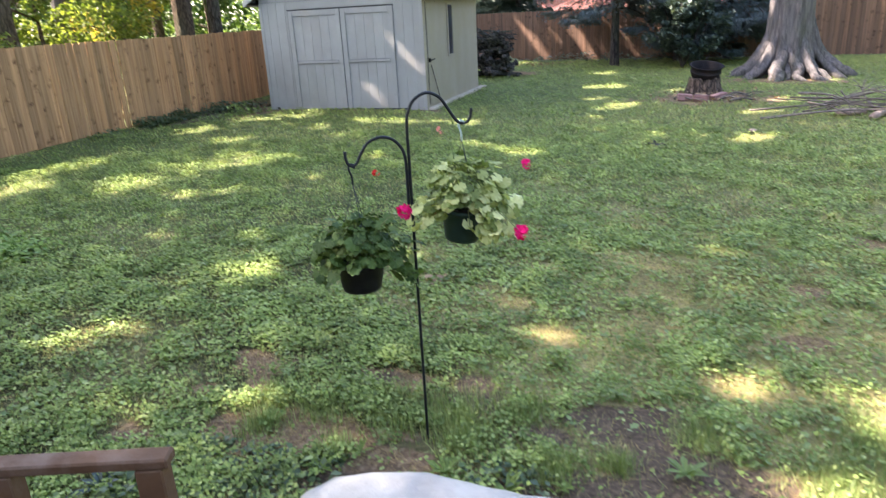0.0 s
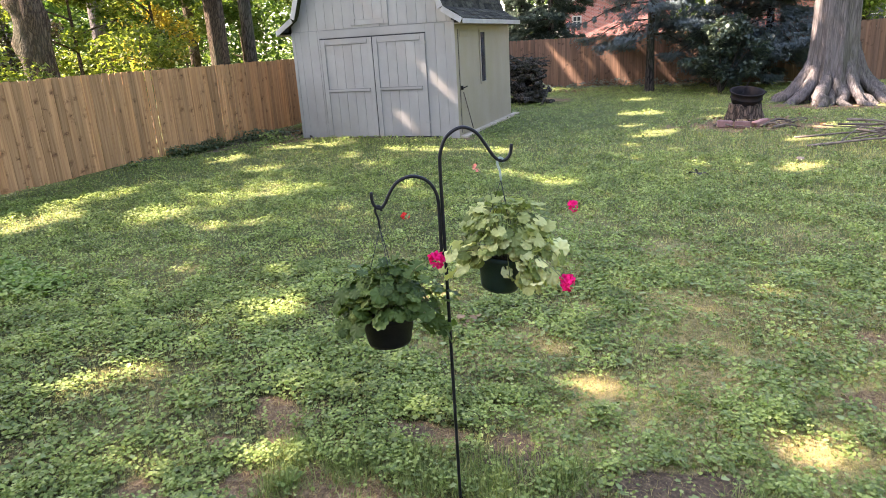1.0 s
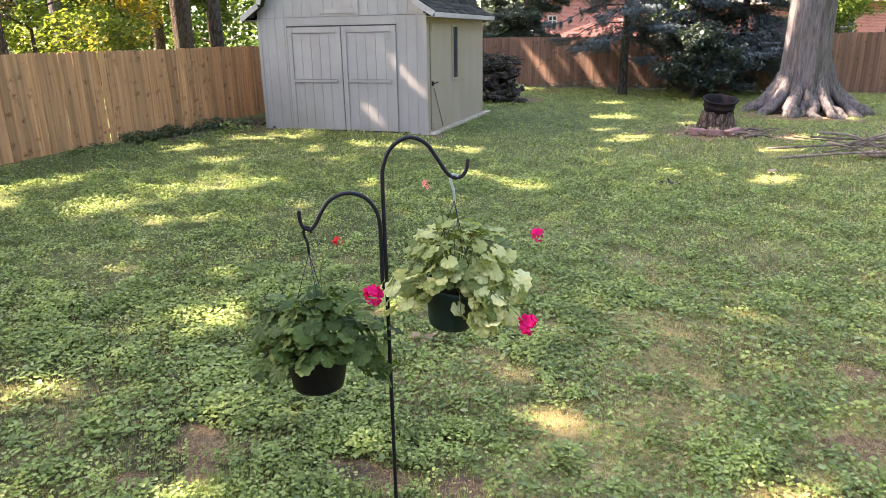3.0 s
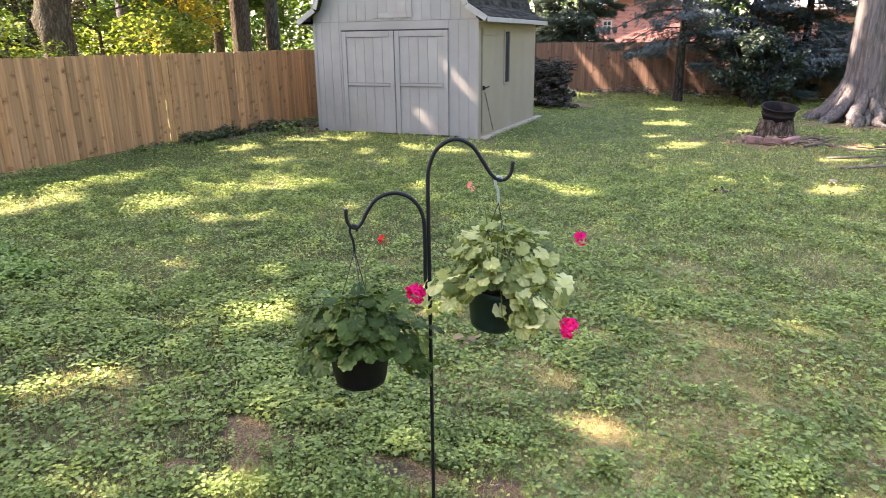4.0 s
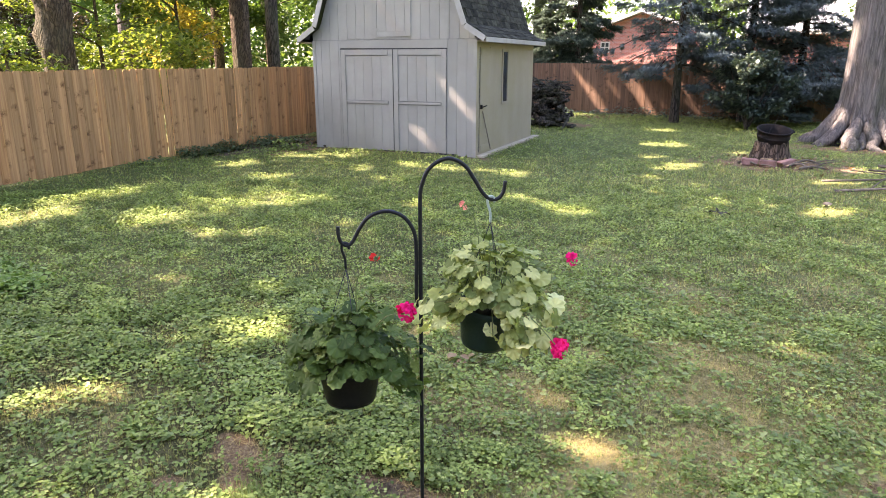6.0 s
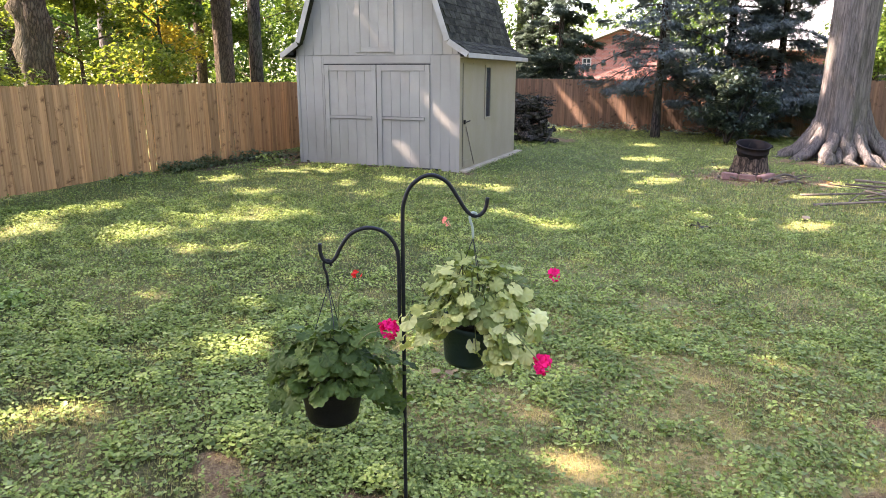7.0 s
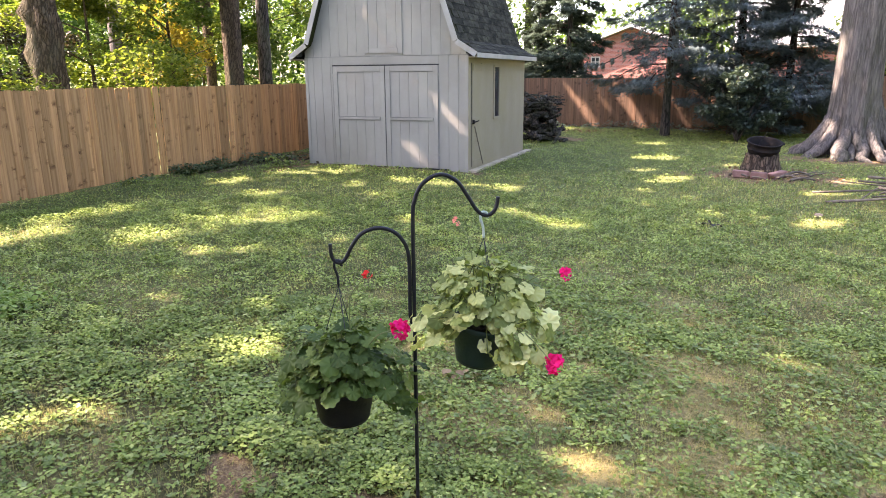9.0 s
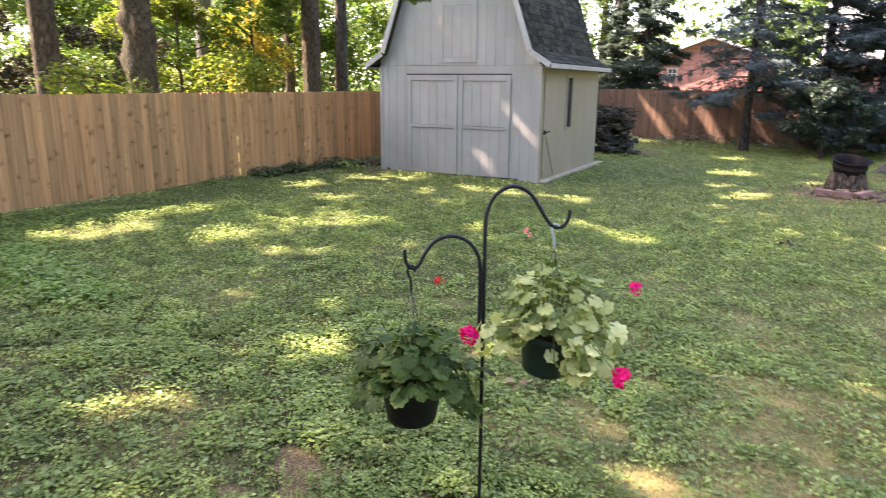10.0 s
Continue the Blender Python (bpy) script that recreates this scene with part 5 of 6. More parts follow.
def basket(label, s, hang_z, rim_z, height, r_rim, r_base, pot_mat, leaves, n, mound, seed, tilt, wire_mat, flowers, extra=(), open_front=-1.0, sunlit_leaves=None):
    """A planted plastic pot on three wires from the hook. mound: half widths along the hook, across it and up, and the droop below the rim."""
    rng = random.Random(seed)
    c = on_hook(s, rim_z)
    b = thing("hanging_basket", label, "hanging plant", c, "hanging baskets on the hook")
    lean = Matrix.Translation(c) @ pose(0, 0, 0, *tilt)
    bm = lathe(bmesh.new(), [(r_base * 0.9, -height + 0.006), (r_base, -height), (r_base + 0.004, -height + 0.012), (r_rim * 0.96, -0.022), (r_rim, -0.02), (r_rim + 0.003, -0.004), (r_rim, 0.0), (r_rim - 0.006, -0.003), (r_rim * 0.93, -0.03)], 36)
    bm.transform(lean)
    part("pot", bm, pot_mat, b, smooth=True)
    bm = lathe(bmesh.new(), [(r_rim * 0.92, -0.03), (r_rim * 0.5, -0.018), (0.004, -0.012)], 20)
    bm.transform(lean)
    part("soil", bm, M_POTSOIL, b)
    hang = on_hook(s, hang_z)
    knot = on_hook(s, hang_z - 0.075)
    bm = bmesh.new()
    side = ALONG * 0.012
    tube(bm, curve_points([hang + side + Vector((0, 0, -0.01)), hang + side * 0.6 + Vector((0, 0, 0.006)), hang - side * 0.6 + Vector((0, 0, 0.007)), hang - side * 0.9 + Vector((0, 0, -0.012)), hang - side * 0.2 + Vector((0, 0, -0.04)), knot], 5), 0.0048, 0.0042, 7)
    part("hanger_hook", bm, wire_mat, b, smooth=True)
    for k in range(3):
        a = k * math.tau / 3 + 0.5 + seed
        bm = bmesh.new()
        tube(bm, [knot, lean @ Vector((r_rim * math.cos(a), r_rim * math.sin(a), -0.005))], 0.0013, sides=6)
        part("wire", bm, M_IRON, b, smooth=True)
    across = Vector((-ALONG.y, ALONG.x, 0))
    ax, ay, up, droop = mound
    spots_ = []
    for k in range(n):
        a = rng.uniform(0, math.tau)
        e = math.asin(rng.uniform(-0.55, 1.0))
        f = rng.uniform(0.58, 1.0)
        ce = math.cos(e)
        vz = up * math.sin(e) if e > 0 else droop * math.sin(e) * 1.8
        off = ALONG * (ax * ce * math.cos(a) * f) + across * (ay * ce * math.sin(a) * f) + Vector((0, 0, 0.03 + vz * f))
        if off.z < 0.02 and abs(off.dot(ALONG)) < r_rim + 0.01:
            continue
        if off.z < 0.045 and off.dot(across) < 0 and off.dot(ALONG) < open_front and off.dot(ALONG) > -0.1:
            continue
        spots_.append(off)
    settled = len(spots_)
    spots_ += [ALONG * e0 + across * e1 + Vector((0, 0, e2)) for e0, e1, e2 in extra]
    for k, off in enumerate(spots_):
        p = c + off
        nrm = (Vector((off.x, off.y, off.z * 0.8)).normalized() * 0.62 + Vector((0, 0, 0.62)) + Vector((rng.gauss(0, 0.42), rng.gauss(0, 0.42), rng.gauss(0, 0.2)))).normalized()
        q = nrm.to_track_quat("Z", "Y").to_matrix().to_4x4()
        out = Vector((off.x, off.y, -0.15))
        spin = math.atan2(*reversed((q.inverted().to_3x3() @ out).xy)) - math.pi / 2 + rng.uniform(-0.6, 0.6)
        m = Matrix.Translation(p) @ q @ pose(0, 0, 0, 0, 0, math.degrees(spin)) @ pose(0, 0, 0, rng.uniform(-18, 18), rng.uniform(-14, 14), 0) @ Matrix.Scale(rng.uniform(0.02, 0.035), 4)
        piece("leaf", rng.choice(sunlit_leaves if sunlit_leaves and k >= settled and k % 3 else leaves), m, b)
        if k % 5 == 0:
            stem = bmesh.new()
            tube(stem, curve_points([c + Vector((off.x * 0.2, off.y * 0.2, -0.01)), c + Vector((off.x * 0.6, off.y * 0.6, max(0.02, off.z * 0.8))), p], 3), 0.0022, 0.0016, 5)
            part("stem", stem, M_STEM, b, smooth=True)
    for k, (nm, at, r, mat, cnt) in enumerate(flowers):
        flower(nm, at, r, mat, b, seed * 10 + k, c + (Vector(at) - c) * 0.35 + Vector((0, 0, 0.03)), cnt)
    return b


def sprays(seed, boxes):
    """Trailing leaves strewn through boxes (along, across and up from the rim's middle)."""
    rg = random.Random(seed)
    return [(rg.uniform(a0, a1), rg.uniform(c0, c1), rg.uniform(z0, z1)) for n, a0, a1, c0, c1, z0, z1 in boxes for _ in range(n)]


basket("black hanging pot of deep green geranium with pink and red blooms", -0.236, 1.331, 0.934, 0.126, 0.104, 0.08, M_POT_BLACK, LEAVES_DEEP, 300, (0.195, 0.175, 0.20, 0.07), 3, (0, 0, 0), M_IRON,
       [("pink_bloom", (-0.425, 3.0, 1.172), 0.033, M_PINK, 24), ("red_bloom", (-0.553, 3.05, 1.313), 0.018, M_RED, 7)],
       sprays(31, [(9, .13, .22, -.07, 0, -.1, .02), (7, .16, .24, -.05, .02, 0, .09), (9, -.2, -.11, -.1, 0, -.075, .0), (3, .2, .245, -.02, .03, -.12, -.06)]))
basket("dark green hanging pot of geranium with sunlight-coloured leaves and pink blooms", 0.225, 1.466, 1.115, 0.145, 0.098, 0.07, M_POT_GREEN, LEAVES_LIT, 235, (0.19, 0.17, 0.215, 0.05), 5, (0, 8, 0), M_WIRE_PALE,
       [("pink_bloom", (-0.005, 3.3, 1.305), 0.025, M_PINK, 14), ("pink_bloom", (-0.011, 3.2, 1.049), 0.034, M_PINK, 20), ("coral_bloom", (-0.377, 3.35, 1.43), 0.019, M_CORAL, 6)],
       sprays(32, [(22, .04, .19, -.16, -.07, -.10, .03), (8, .12, .23, -.08, .0, -.06, .05), (14, -.235, -.1, -.09, .02, -.05, .055), (4, -.03, .04, -.14, -.1, -.1, -.04), (12, .0, .1, -.15, -.1, -.07, .03), (8, .06, .2, -.13, -.05, -.13, -.05), (12, -.1, .15, -.16, -.1, .03, .1)]), open_front=0.04, sunlit_leaves=LEAVES_SUNLIT)


# ---- fire bowl on a stump ----
def build_stump():
    x, y = 1.19, 16.45
    g = gz(x, y)
    up = 0.0
    st = thing("tree_stump", "rotting brown tree stump under the fire bowl", "stump", (x, y, g))
    bm = trunk_mesh(x, y, 0.46 + up, 0.31, 0.285, M_STUMP, 41, flare=1.3, flutes=11, flute=0.09, flare_h=0.14, sides=66, rings=16)
    part("wood", bm, M_STUMP, st, smooth=True)
    bowl = thing("fire_bowl", "rusty black iron fire bowl resting on a stump", "fire pit", (x, y, g + 0.31 + up))
    prof = [(0.02, 0.25), (0.17, 0.255), (0.245, 0.3), (0.285, 0.38), (0.30, 0.44), (0.312, 0.445), (0.312, 0.46), (0.302, 0.465), (0.31, 0.565), (0.336, 0.57), (0.342, 0.585), (0.336, 0.598), (0.305, 0.592), (0.285, 0.42), (0.235, 0.33), (0.02, 0.28)]
    tip = Matrix.Translation((x, y, g + 0.33)) @ pose(0, 0, 0.0, 12, 5, 0) @ Matrix.Translation((-x, -y, -g - 0.33))
    bm = lathe(bmesh.new(), prof, 40, (x, y, g + up))
    bm.transform(tip)
    part("bowl", bm, M_RUST, bowl, smooth=True)
    for a in (0.1,):
        bm = bmesh.new()
        d, e = Vector((math.cos(a), math.sin(a), 0)), Vector((-math.sin(a), math.cos(a), 0))
        c = Vector((x, y, g + 0.58 + up)) + d * 0.31
        tube(bm, curve_points([c - e * 0.06, c - e * 0.05 + d * 0.04, c + e * 0.05 + d * 0.04, c + e * 0.06], 4), 0.009, sides=7)
        bm.transform(tip)
        part("handle", bm, M_RUST, bowl, smooth=True)
    bm = bmesh.new()
    tube(bm, [(x - 0.1, y + 0.05, g + 0.45 + up), (x + 0.06, y + 0.16, g + 0.78 + up)], 0.009, sides=7)
    part("poker", bm, M_RUST, bowl)
    rng = random.Random(8)
    brick = mesh_of("paver", boxed(-0.142, 0.142, -0.095, 0.095, -0.03, 0.1, 0.014), M_PAVER)
    for px, py, rz, tip_over in ((-0.40, -1.12, 4, 0), (-0.09, -1.26, -4, 0), (0.25, -1.02, 28, -10)):
        ob = new("paver", brick)
        ob.matrix_basis = pose(x + px, y + py, gz(x + px, y + py) + 0.03, rng.uniform(-4, 4), rng.uniform(-4, 4) + tip_over, rz)
        tagged(ob, "rough red concrete paver lying at the stump", "paver", "pavers round the stump")


def stick(pts, r0, r1, label, group, seed, mat=None, twigs=2):
    rng = random.Random(seed)
    s = thing("branch", label, "branch", pts[0], group)
    line = curve_points(pts, 5)
    bm = bmesh.new()
    tube(bm, line, r0, r1, 8, 0.25, seed)
    for k in range(twigs):
        p = line[int(len(line) * rng.uniform(0.35, 0.85))]
        d = (line[-1] - line[0]).normalized()
        e = (d + Vector((rng.uniform(-0.7, 0.7), rng.uniform(-0.7, 0.7), rng.uniform(0, 0.5)))).normalized() * rng.uniform(0.25, 0.5)
        q = p + e
        q.z = max(q.z, gz(q.x, q.y) + 0.012)
        tube(bm, [p, (p + q) / 2 + Vector((0, 0, 0.02)), q], r1 * 1.1, r1 * 0.4, 6, 0.1, k)
    part("wood", bm, mat or M_TWIG, s, smooth=True)
    return s


build_stump()
for k, (x0, y0, x1, y1, h) in enumerate([(1.45, 15.3, 2.05, 15.75, .10), (1.4, 15.45, 1.85, 15.2, .05), (0.6, 15.4, 0.95, 15.15, .04), (1.6, 15.05, 2.1, 15.25, .04)]):
    stick([(x0, y0, gz(x0, y0) + .03), ((x0 + x1) / 2, (y0 + y1) / 2, gz(x0, y0) + h + .03), (x1, y1, gz(x1, y1) + .03)], 0.03, 0.014, "dead grey branch beside the stump", "branches at the stump", k, twigs=1)

# brush pile
rng = random.Random(15)
STICKS = [((1.95, 12.95), (4.4, 13.35), .03, .12), ((1.85, 13.75), (4.3, 13.75), .05, .16), ((2.6, 13.2), (4.9, 14.3), .10, .4), ((2.5, 13.9), (5.2, 13.2), .25, .1), ((2.4, 13.05), (3.1, 13.75), .05, .28), ((3.0, 13.4), (3.9, 13.5), .1, .42), ((2.7, 13.45), (3.3, 13.2), .22, .05), ((2.75, 13.5), (4.3, 13.9), .12, .52), ((3.15, 13.35), (3.3, 13.05), .42, .02), ((2.6, 13.75), (3.4, 13.3), .34, .16)]
for k in range(20):
    a, half = rng.uniform(0, math.pi), rng.uniform(.5, 1.1)
    cx, cy, low = rng.uniform(3.2, 5.4), rng.uniform(13.0, 14.1), rng.uniform(.03, .1)
    STICKS.append(((cx - half * math.cos(a), cy - half * math.sin(a) * .6), (cx + half * math.cos(a), cy + half * math.sin(a) * .6), low, low + rng.uniform(0, .45)))
for k, ((x0, y0), (x1, y1), h0, h1) in enumerate(STICKS):
    mx, my = (x0 + x1) / 2 + rng.uniform(-.12, .12), (y0 + y1) / 2 + rng.uniform(-.12, .12)
    r = rng.uniform(.011, .026)
    stick([(x0, y0, gz(x0, y0) + h0), (mx, my, gz(mx, my) + (h0 + h1) / 2 + rng.uniform(0, .08)), (x1, y1, gz(x1, y1) + h1)], r, r * 0.35, "bare dead branch lying in a brush pile", "brush pile branches", 60 + k)
for k, (x, y, rz) in enumerate(((3.35, 13.45, 20), (3.7, 13.2, 60), (4.1, 13.5, 10))):
    bm = bmesh.new()
    d = Vector((math.cos(radians(rz)), math.sin(radians(rz)), 0)) * 0.25
    c = Vector((x, y, gz(x, y) + 0.055))
    tube(bm, [c - d, c + Vector((0, 0, 0.012)), c + d], 0.058, 0.05, 12, 0.22, k)
    t = thing("cut_log", "short cut log with pale split wood", "log", c, "cut logs in the brush pile")
    part("wood", bm, M_LOG_PALE, t, smooth=True)

# dark woodpile behind the shed
rng = random.Random(25)
wp = []
for row in range(10):
    for k in range(9 - row // 2):
        x = -4.95 + 0.125 * k + rng.uniform(-.05, .05) + (0.06 if row % 2 else 0) + 0.015 * row
        wp.append((x, 20.15 + rng.uniform(-.06, .06) + 0.02 * row, 0.08 + 0.118 * row + rng.uniform(-.03, .03), rng.uniform(.06, .085)))
for x, y, z, r in wp:
    c = Vector((x, y, gz(x, y) + z))
    t = thing("firewood_log", "dark weathered firewood log stacked behind the shed", "log", c, "firewood stack")
    bm = bmesh.new()
    d = Vector((math.sin(rng.gauss(0, .8)), 1, rng.gauss(0, .25))).normalized() * rng.uniform(.3, .6)
    m = c + Vector((0, 0.6 + rng.uniform(-.25, .2), 0))
    tube(bm, [m - d, m + Vector((rng.uniform(-.03, .03), 0, rng.uniform(-.02, .02))), m + d], r * rng.uniform(.55, 1.05), r * rng.uniform(.5, .95), 7, 0.35, int(z * 100))
    part("wood", bm, M_LOG, t)
for k in range(26):
    x, y = rng.uniform(-4.7, -3.85), rng.uniform(19.9, 21.0)
    z = rng.uniform(0.03, 0.12) if x > -3.75 else rng.uniform(0.9, 1.3)
    a = rng.uniform(0, math.tau)
    d = Vector((math.cos(a), math.sin(a), rng.uniform(-.15, .15))) * rng.uniform(.2, .45)
    c = Vector((x, y, gz(x, y) + z))
    stick([c - d, c + Vector((0, 0, .02)), c + d], 0.022, 0.01, "dark stick thrown on the firewood stack", "sticks on the firewood stack", 90 + k, M_LOG, 1)

# prop stick against the side door
bm = bmesh.new()
tube(bm, [(SX1 + 0.035, 14.1, 0.92), (SX1 + 0.10, 14.42, 0.16)], 0.011, sides=7)
t = thing("prop_stick", "thin wooden stick leaning against the shed's side door", "stick", (SX1 + 0.1, 14.42, 0.12))
part("wood", bm, M_TWIG, t)


# ---- deck rail and covered seat by the camera's start ----
DECK_Z = 0.14
bm = bmesh.new()
dk = thing("deck", "brown stained low wooden deck", "deck", (0, 0, 0))
for k in range(26):
    y = -1.5 + 0.142 * k
    part("deck_board", boxed(-3.2, 2.6, y, y + 0.136, DECK_Z - 0.03, DECK_Z, 0.003), M_DECK, dk)
part("rim_joist", boxed(-3.2, 2.6, 2.16, 2.195, -0.06, DECK_Z - 0.032), M_DECK, dk)
rl = thing("deck_rail", "brown painted wooden rail with square posts", "railing", (-1.1, 1.95, DECK_Z))
turn = math.atan2(1.98 - 1.82, -0.79 + 1.26)
R = Matrix.Translation((-0.77, 1.955, 0)) @ pose(0, 0, 0, 0, 0, math.degrees(turn))
part("top_board", boxed(-1.55, 0.0, -0.035, 0.035, 0.716, 0.75, 0.006, R), M_DECK, rl)
for s in (-0.058, -0.49, -1.2):
    part("post", boxed(s - 0.04, s + 0.04, -0.034, 0.034, DECK_Z, 0.715, 0.005, R), M_DECK, rl)

ct = thing("covered_table", "low table under a wrinkled white vinyl cover", "table", (0.1, 1.95, DECK_Z))
bm = bmesh.new()
C = Matrix.Translation((0.19, 1.94, -0.008)) @ pose(0, 0, 0, 0, 0, -3)
rows = []
for j in range(26):
    row = []
    for i in range(64):
        a = math.tau * i / 64
        ca, sa = math.cos(a), math.sin(a)
        k = (abs(ca) ** 3.2 + abs(sa) ** 3.2) ** (-1 / 3.2)
        if j < 16:
            f = (j / 15)
            drop = 0.045 * max(0, f - 0.8) ** 2 / 0.04
            px, py, pz = 0.60 * k * ca * f, 0.27 * k * sa * f, 0.62 - drop
        else:
            g = (j - 15) / 10
            flare = 1 + 0.03 * g + 0.035 * g * math.sin(9 * a)
            px, py, pz = 0.60 * k * ca * flare, 0.27 * k * sa * flare, 0.575 - 0.42 * g
        pz += 0.02 * (1 - px) + 0.014 * abs(noise.noise(Vector((px * 7 + 3, py * 9, 5.0)))) + 0.022 * noise.noise(Vector((px * 5, py * 8, 1.0))) + 0.012 * noise.noise(Vector((px * 19, py * 23, 2.0)))
        row.append(bm.verts.new(C @ Vector((px, py, pz))))
    rows.append(row)
for a, b in zip(rows[1:], rows[2:]):
    for i in range(64):
        bm.faces.new((a[i], a[(i + 1) % 64], b[(i + 1) % 64], b[i]))
for v in rows[0]:
    bm.verts.remove(v)
bm.faces.new(rows[1][::-1])
bmesh.ops.recalc_face_normals(bm, faces=bm.faces)
part("cover", bm, M_CLOTH, ct, "wrinkled white vinyl cover", smooth=True)
for sx in (-0.48, 0.48):
    for sy in (-0.2, 0.2):
        part("leg", boxed(sx - 0.02, sx + 0.02, sy - 0.02, sy + 0.02, DECK_Z + 0.008, 0.56, 0.003, C), M_DARK, ct)


# ---- unseen house wall added behind the deck to cut sky light ----
hw = thing("unseen_house_wall", "unseen house wall added behind the deck to block sky light", "wall", (0, -1.7, 0))
hw["kind"] = "structure"
for k in range(23):
    part("siding_board", prism([(-8.0, 0.1 + 0.2 * k), (7.0, 0.1 + 0.2 * k), (7.0, 0.298 + 0.2 * k), (-8.0, 0.298 + 0.2 * k)], -1.72, -1.70), M_PAINT_SIDE, hw)
part("core", boxed(-8.0, 7.0, -1.95, -1.721, -0.1, 4.7), M_PAINT_SIDE, hw)


# ---- houses beyond the back fence ----
def house(label, x0, x1, y, depth, wall_h, ridge, windows, gable_front):
    h = thing("brick_house", label, "house", ((x0 + x1) / 2, y, 0), "houses behind the back fence")
    part("wall", boxed(x0, x1, y, y + depth, -0.3, wall_h), M_BRICK, h)
    xm = (x0 + x1) / 2
    if gable_front:
        part("gable", prism([(x0, wall_h), (x1, wall_h), (xm, ridge)], y + 0.02, y + depth), M_BRICK, h)
        for sgn in (-1, 1):
            xe = xm + sgn * ((x1 - x0) / 2 + 0.4)
            ze = wall_h - 0.4 * (ridge - wall_h) / ((x1 - x0) / 2)
            part("roof", prism([(xm, ridge + 0.22), (xe, ze + 0.22), (xe, ze + 0.04), (xm, ridge + 0.04)], y - 0.5, y + depth + 0.5), M_ROOF_PALE, h, "pale grey roof")
    else:
        bm = bmesh.new()
        v = [bm.verts.new(p) for p in ((x0 - 0.4, y - 0.5, wall_h), (x1 + 0.4, y - 0.5, wall_h), (x1 + 0.4, y + depth / 2, ridge), (x0 - 0.4, y + depth / 2, ridge), (x0 - 0.4, y + depth + 0.5, wall_h), (x1 + 0.4, y + depth + 0.5, wall_h))]
        for f in ((0, 1, 2, 3), (3, 2, 5, 4), (0, 3, 4), (1, 5, 2), (0, 4, 5, 1)):
            bm.faces.new([v[i] for i in f])
        part("roof", bm, M_ROOF_PALE, h, "pale grey roof")
        part("eave_board", boxed(x0 - 0.4, x1 + 0.4, y - 0.54, y - 0.51, wall_h - 0.05, wall_h + 0.16), M_TRIM, h)
    for wx, wz, ww, wh in windows:
        w = new("window")
        w.parent = h
        w.location = Vector((wx, y, wz)) - h.location
        part("pane", boxed(wx, wx + ww, y - 0.02, y - 0.008, wz, wz + wh), M_GLASS, w)
        for a, b, c, d in ((wx - .07, wx, wz - .07, wz + wh + .07), (wx + ww, wx + ww + .07, wz - .07, wz + wh + .07), (wx, wx + ww, wz - .07, wz), (wx, wx + ww, wz + wh, wz + wh + .07), (wx + ww / 2 - .025, wx + ww / 2 + .025, wz, wz + wh), (wx, wx + ww, wz + wh / 2 - .025, wz + wh / 2 + .025)):
            part("window_frame", boxed(a, b, y - 0.05, y - 0.021, c, d), M_TRIM, w)
    return h


house("red brick gabled house with a pale roof behind the trees", -8.0, -2.2, 45.0, 9.0, 3.55, 4.6, [(-7.4, 2.4, 0.42, 0.5)], True)
house("long low red brick house with a pale roof", 1.0, 22.0, 44.0, 8.0, 3.3, 6.6, [(7.5, 1.4, 1.4, 1.2), (11.0, 1.4, 1.4, 1.2), (14.5, 1.4, 1.4, 1.2)], False)


# ---- small things on the lawn ----
def litter(x, y, label, n, r, seed, mat=None):
    rng = np.random.RandomState(seed)
    p = np.stack([x + rng.normal(0, r, n), y + rng.normal(0, r, n), np.zeros(n)], 1)
    p[:, 2] = ground_z(p[:, 0], p[:, 1]) + rng.uniform(0.035, 0.07, n)
    me = scatter("dead_leaves", LEAF6, p, rng.uniform(0.04, 0.08, n), rng.uniform(0, 6.28, n), rng.normal(0, 0.6, n), mat or M_LITTER)
    ob = new("dead_leaves", me)
    tagged(ob, label, "leaves", "fallen leaves", "stuff")


litter(-0.985, 5.07, "dry brown fallen leaves lying on the lawn", 8, 0.05, 1)
litter(0.35, 10.4, "dark fallen leaves on the lawn", 20, 0.09, 2, M_PLUM)
litter(-8.3, 14.4, "fallen brown leaves heaped between shed and fence", 420, 0.45, 3)
# Near-black litter deepens the shade along the fence foot
litter(-8.6, 13.7, "dark leaves along the shaded fence foot", 260, 0.4, 6, M_PLUM)
litter(1.3, 15.85, "dry leaves and bark chips round the stump", 260, 0.6, 4)
litter(-4.0, 24.6, "fallen leaves below the back fence", 160, 0.5, 5)
bm = bmesh.new()
bmesh.ops.create_icosphere(bm, subdivisions=2, radius=0.06)
for v in bm.verts:
    v.co *= 1 + 0.35 * noise.noise(v.co * 9)
    v.co.z *= 0.6
bm.transform(pose(1.72, 11.75, gz(1.72, 11.75) + 0.03))
st = part("stone", bm, M_STONE, None, "pale stone half sunk in the lawn")
tagged(st, "", "stone")

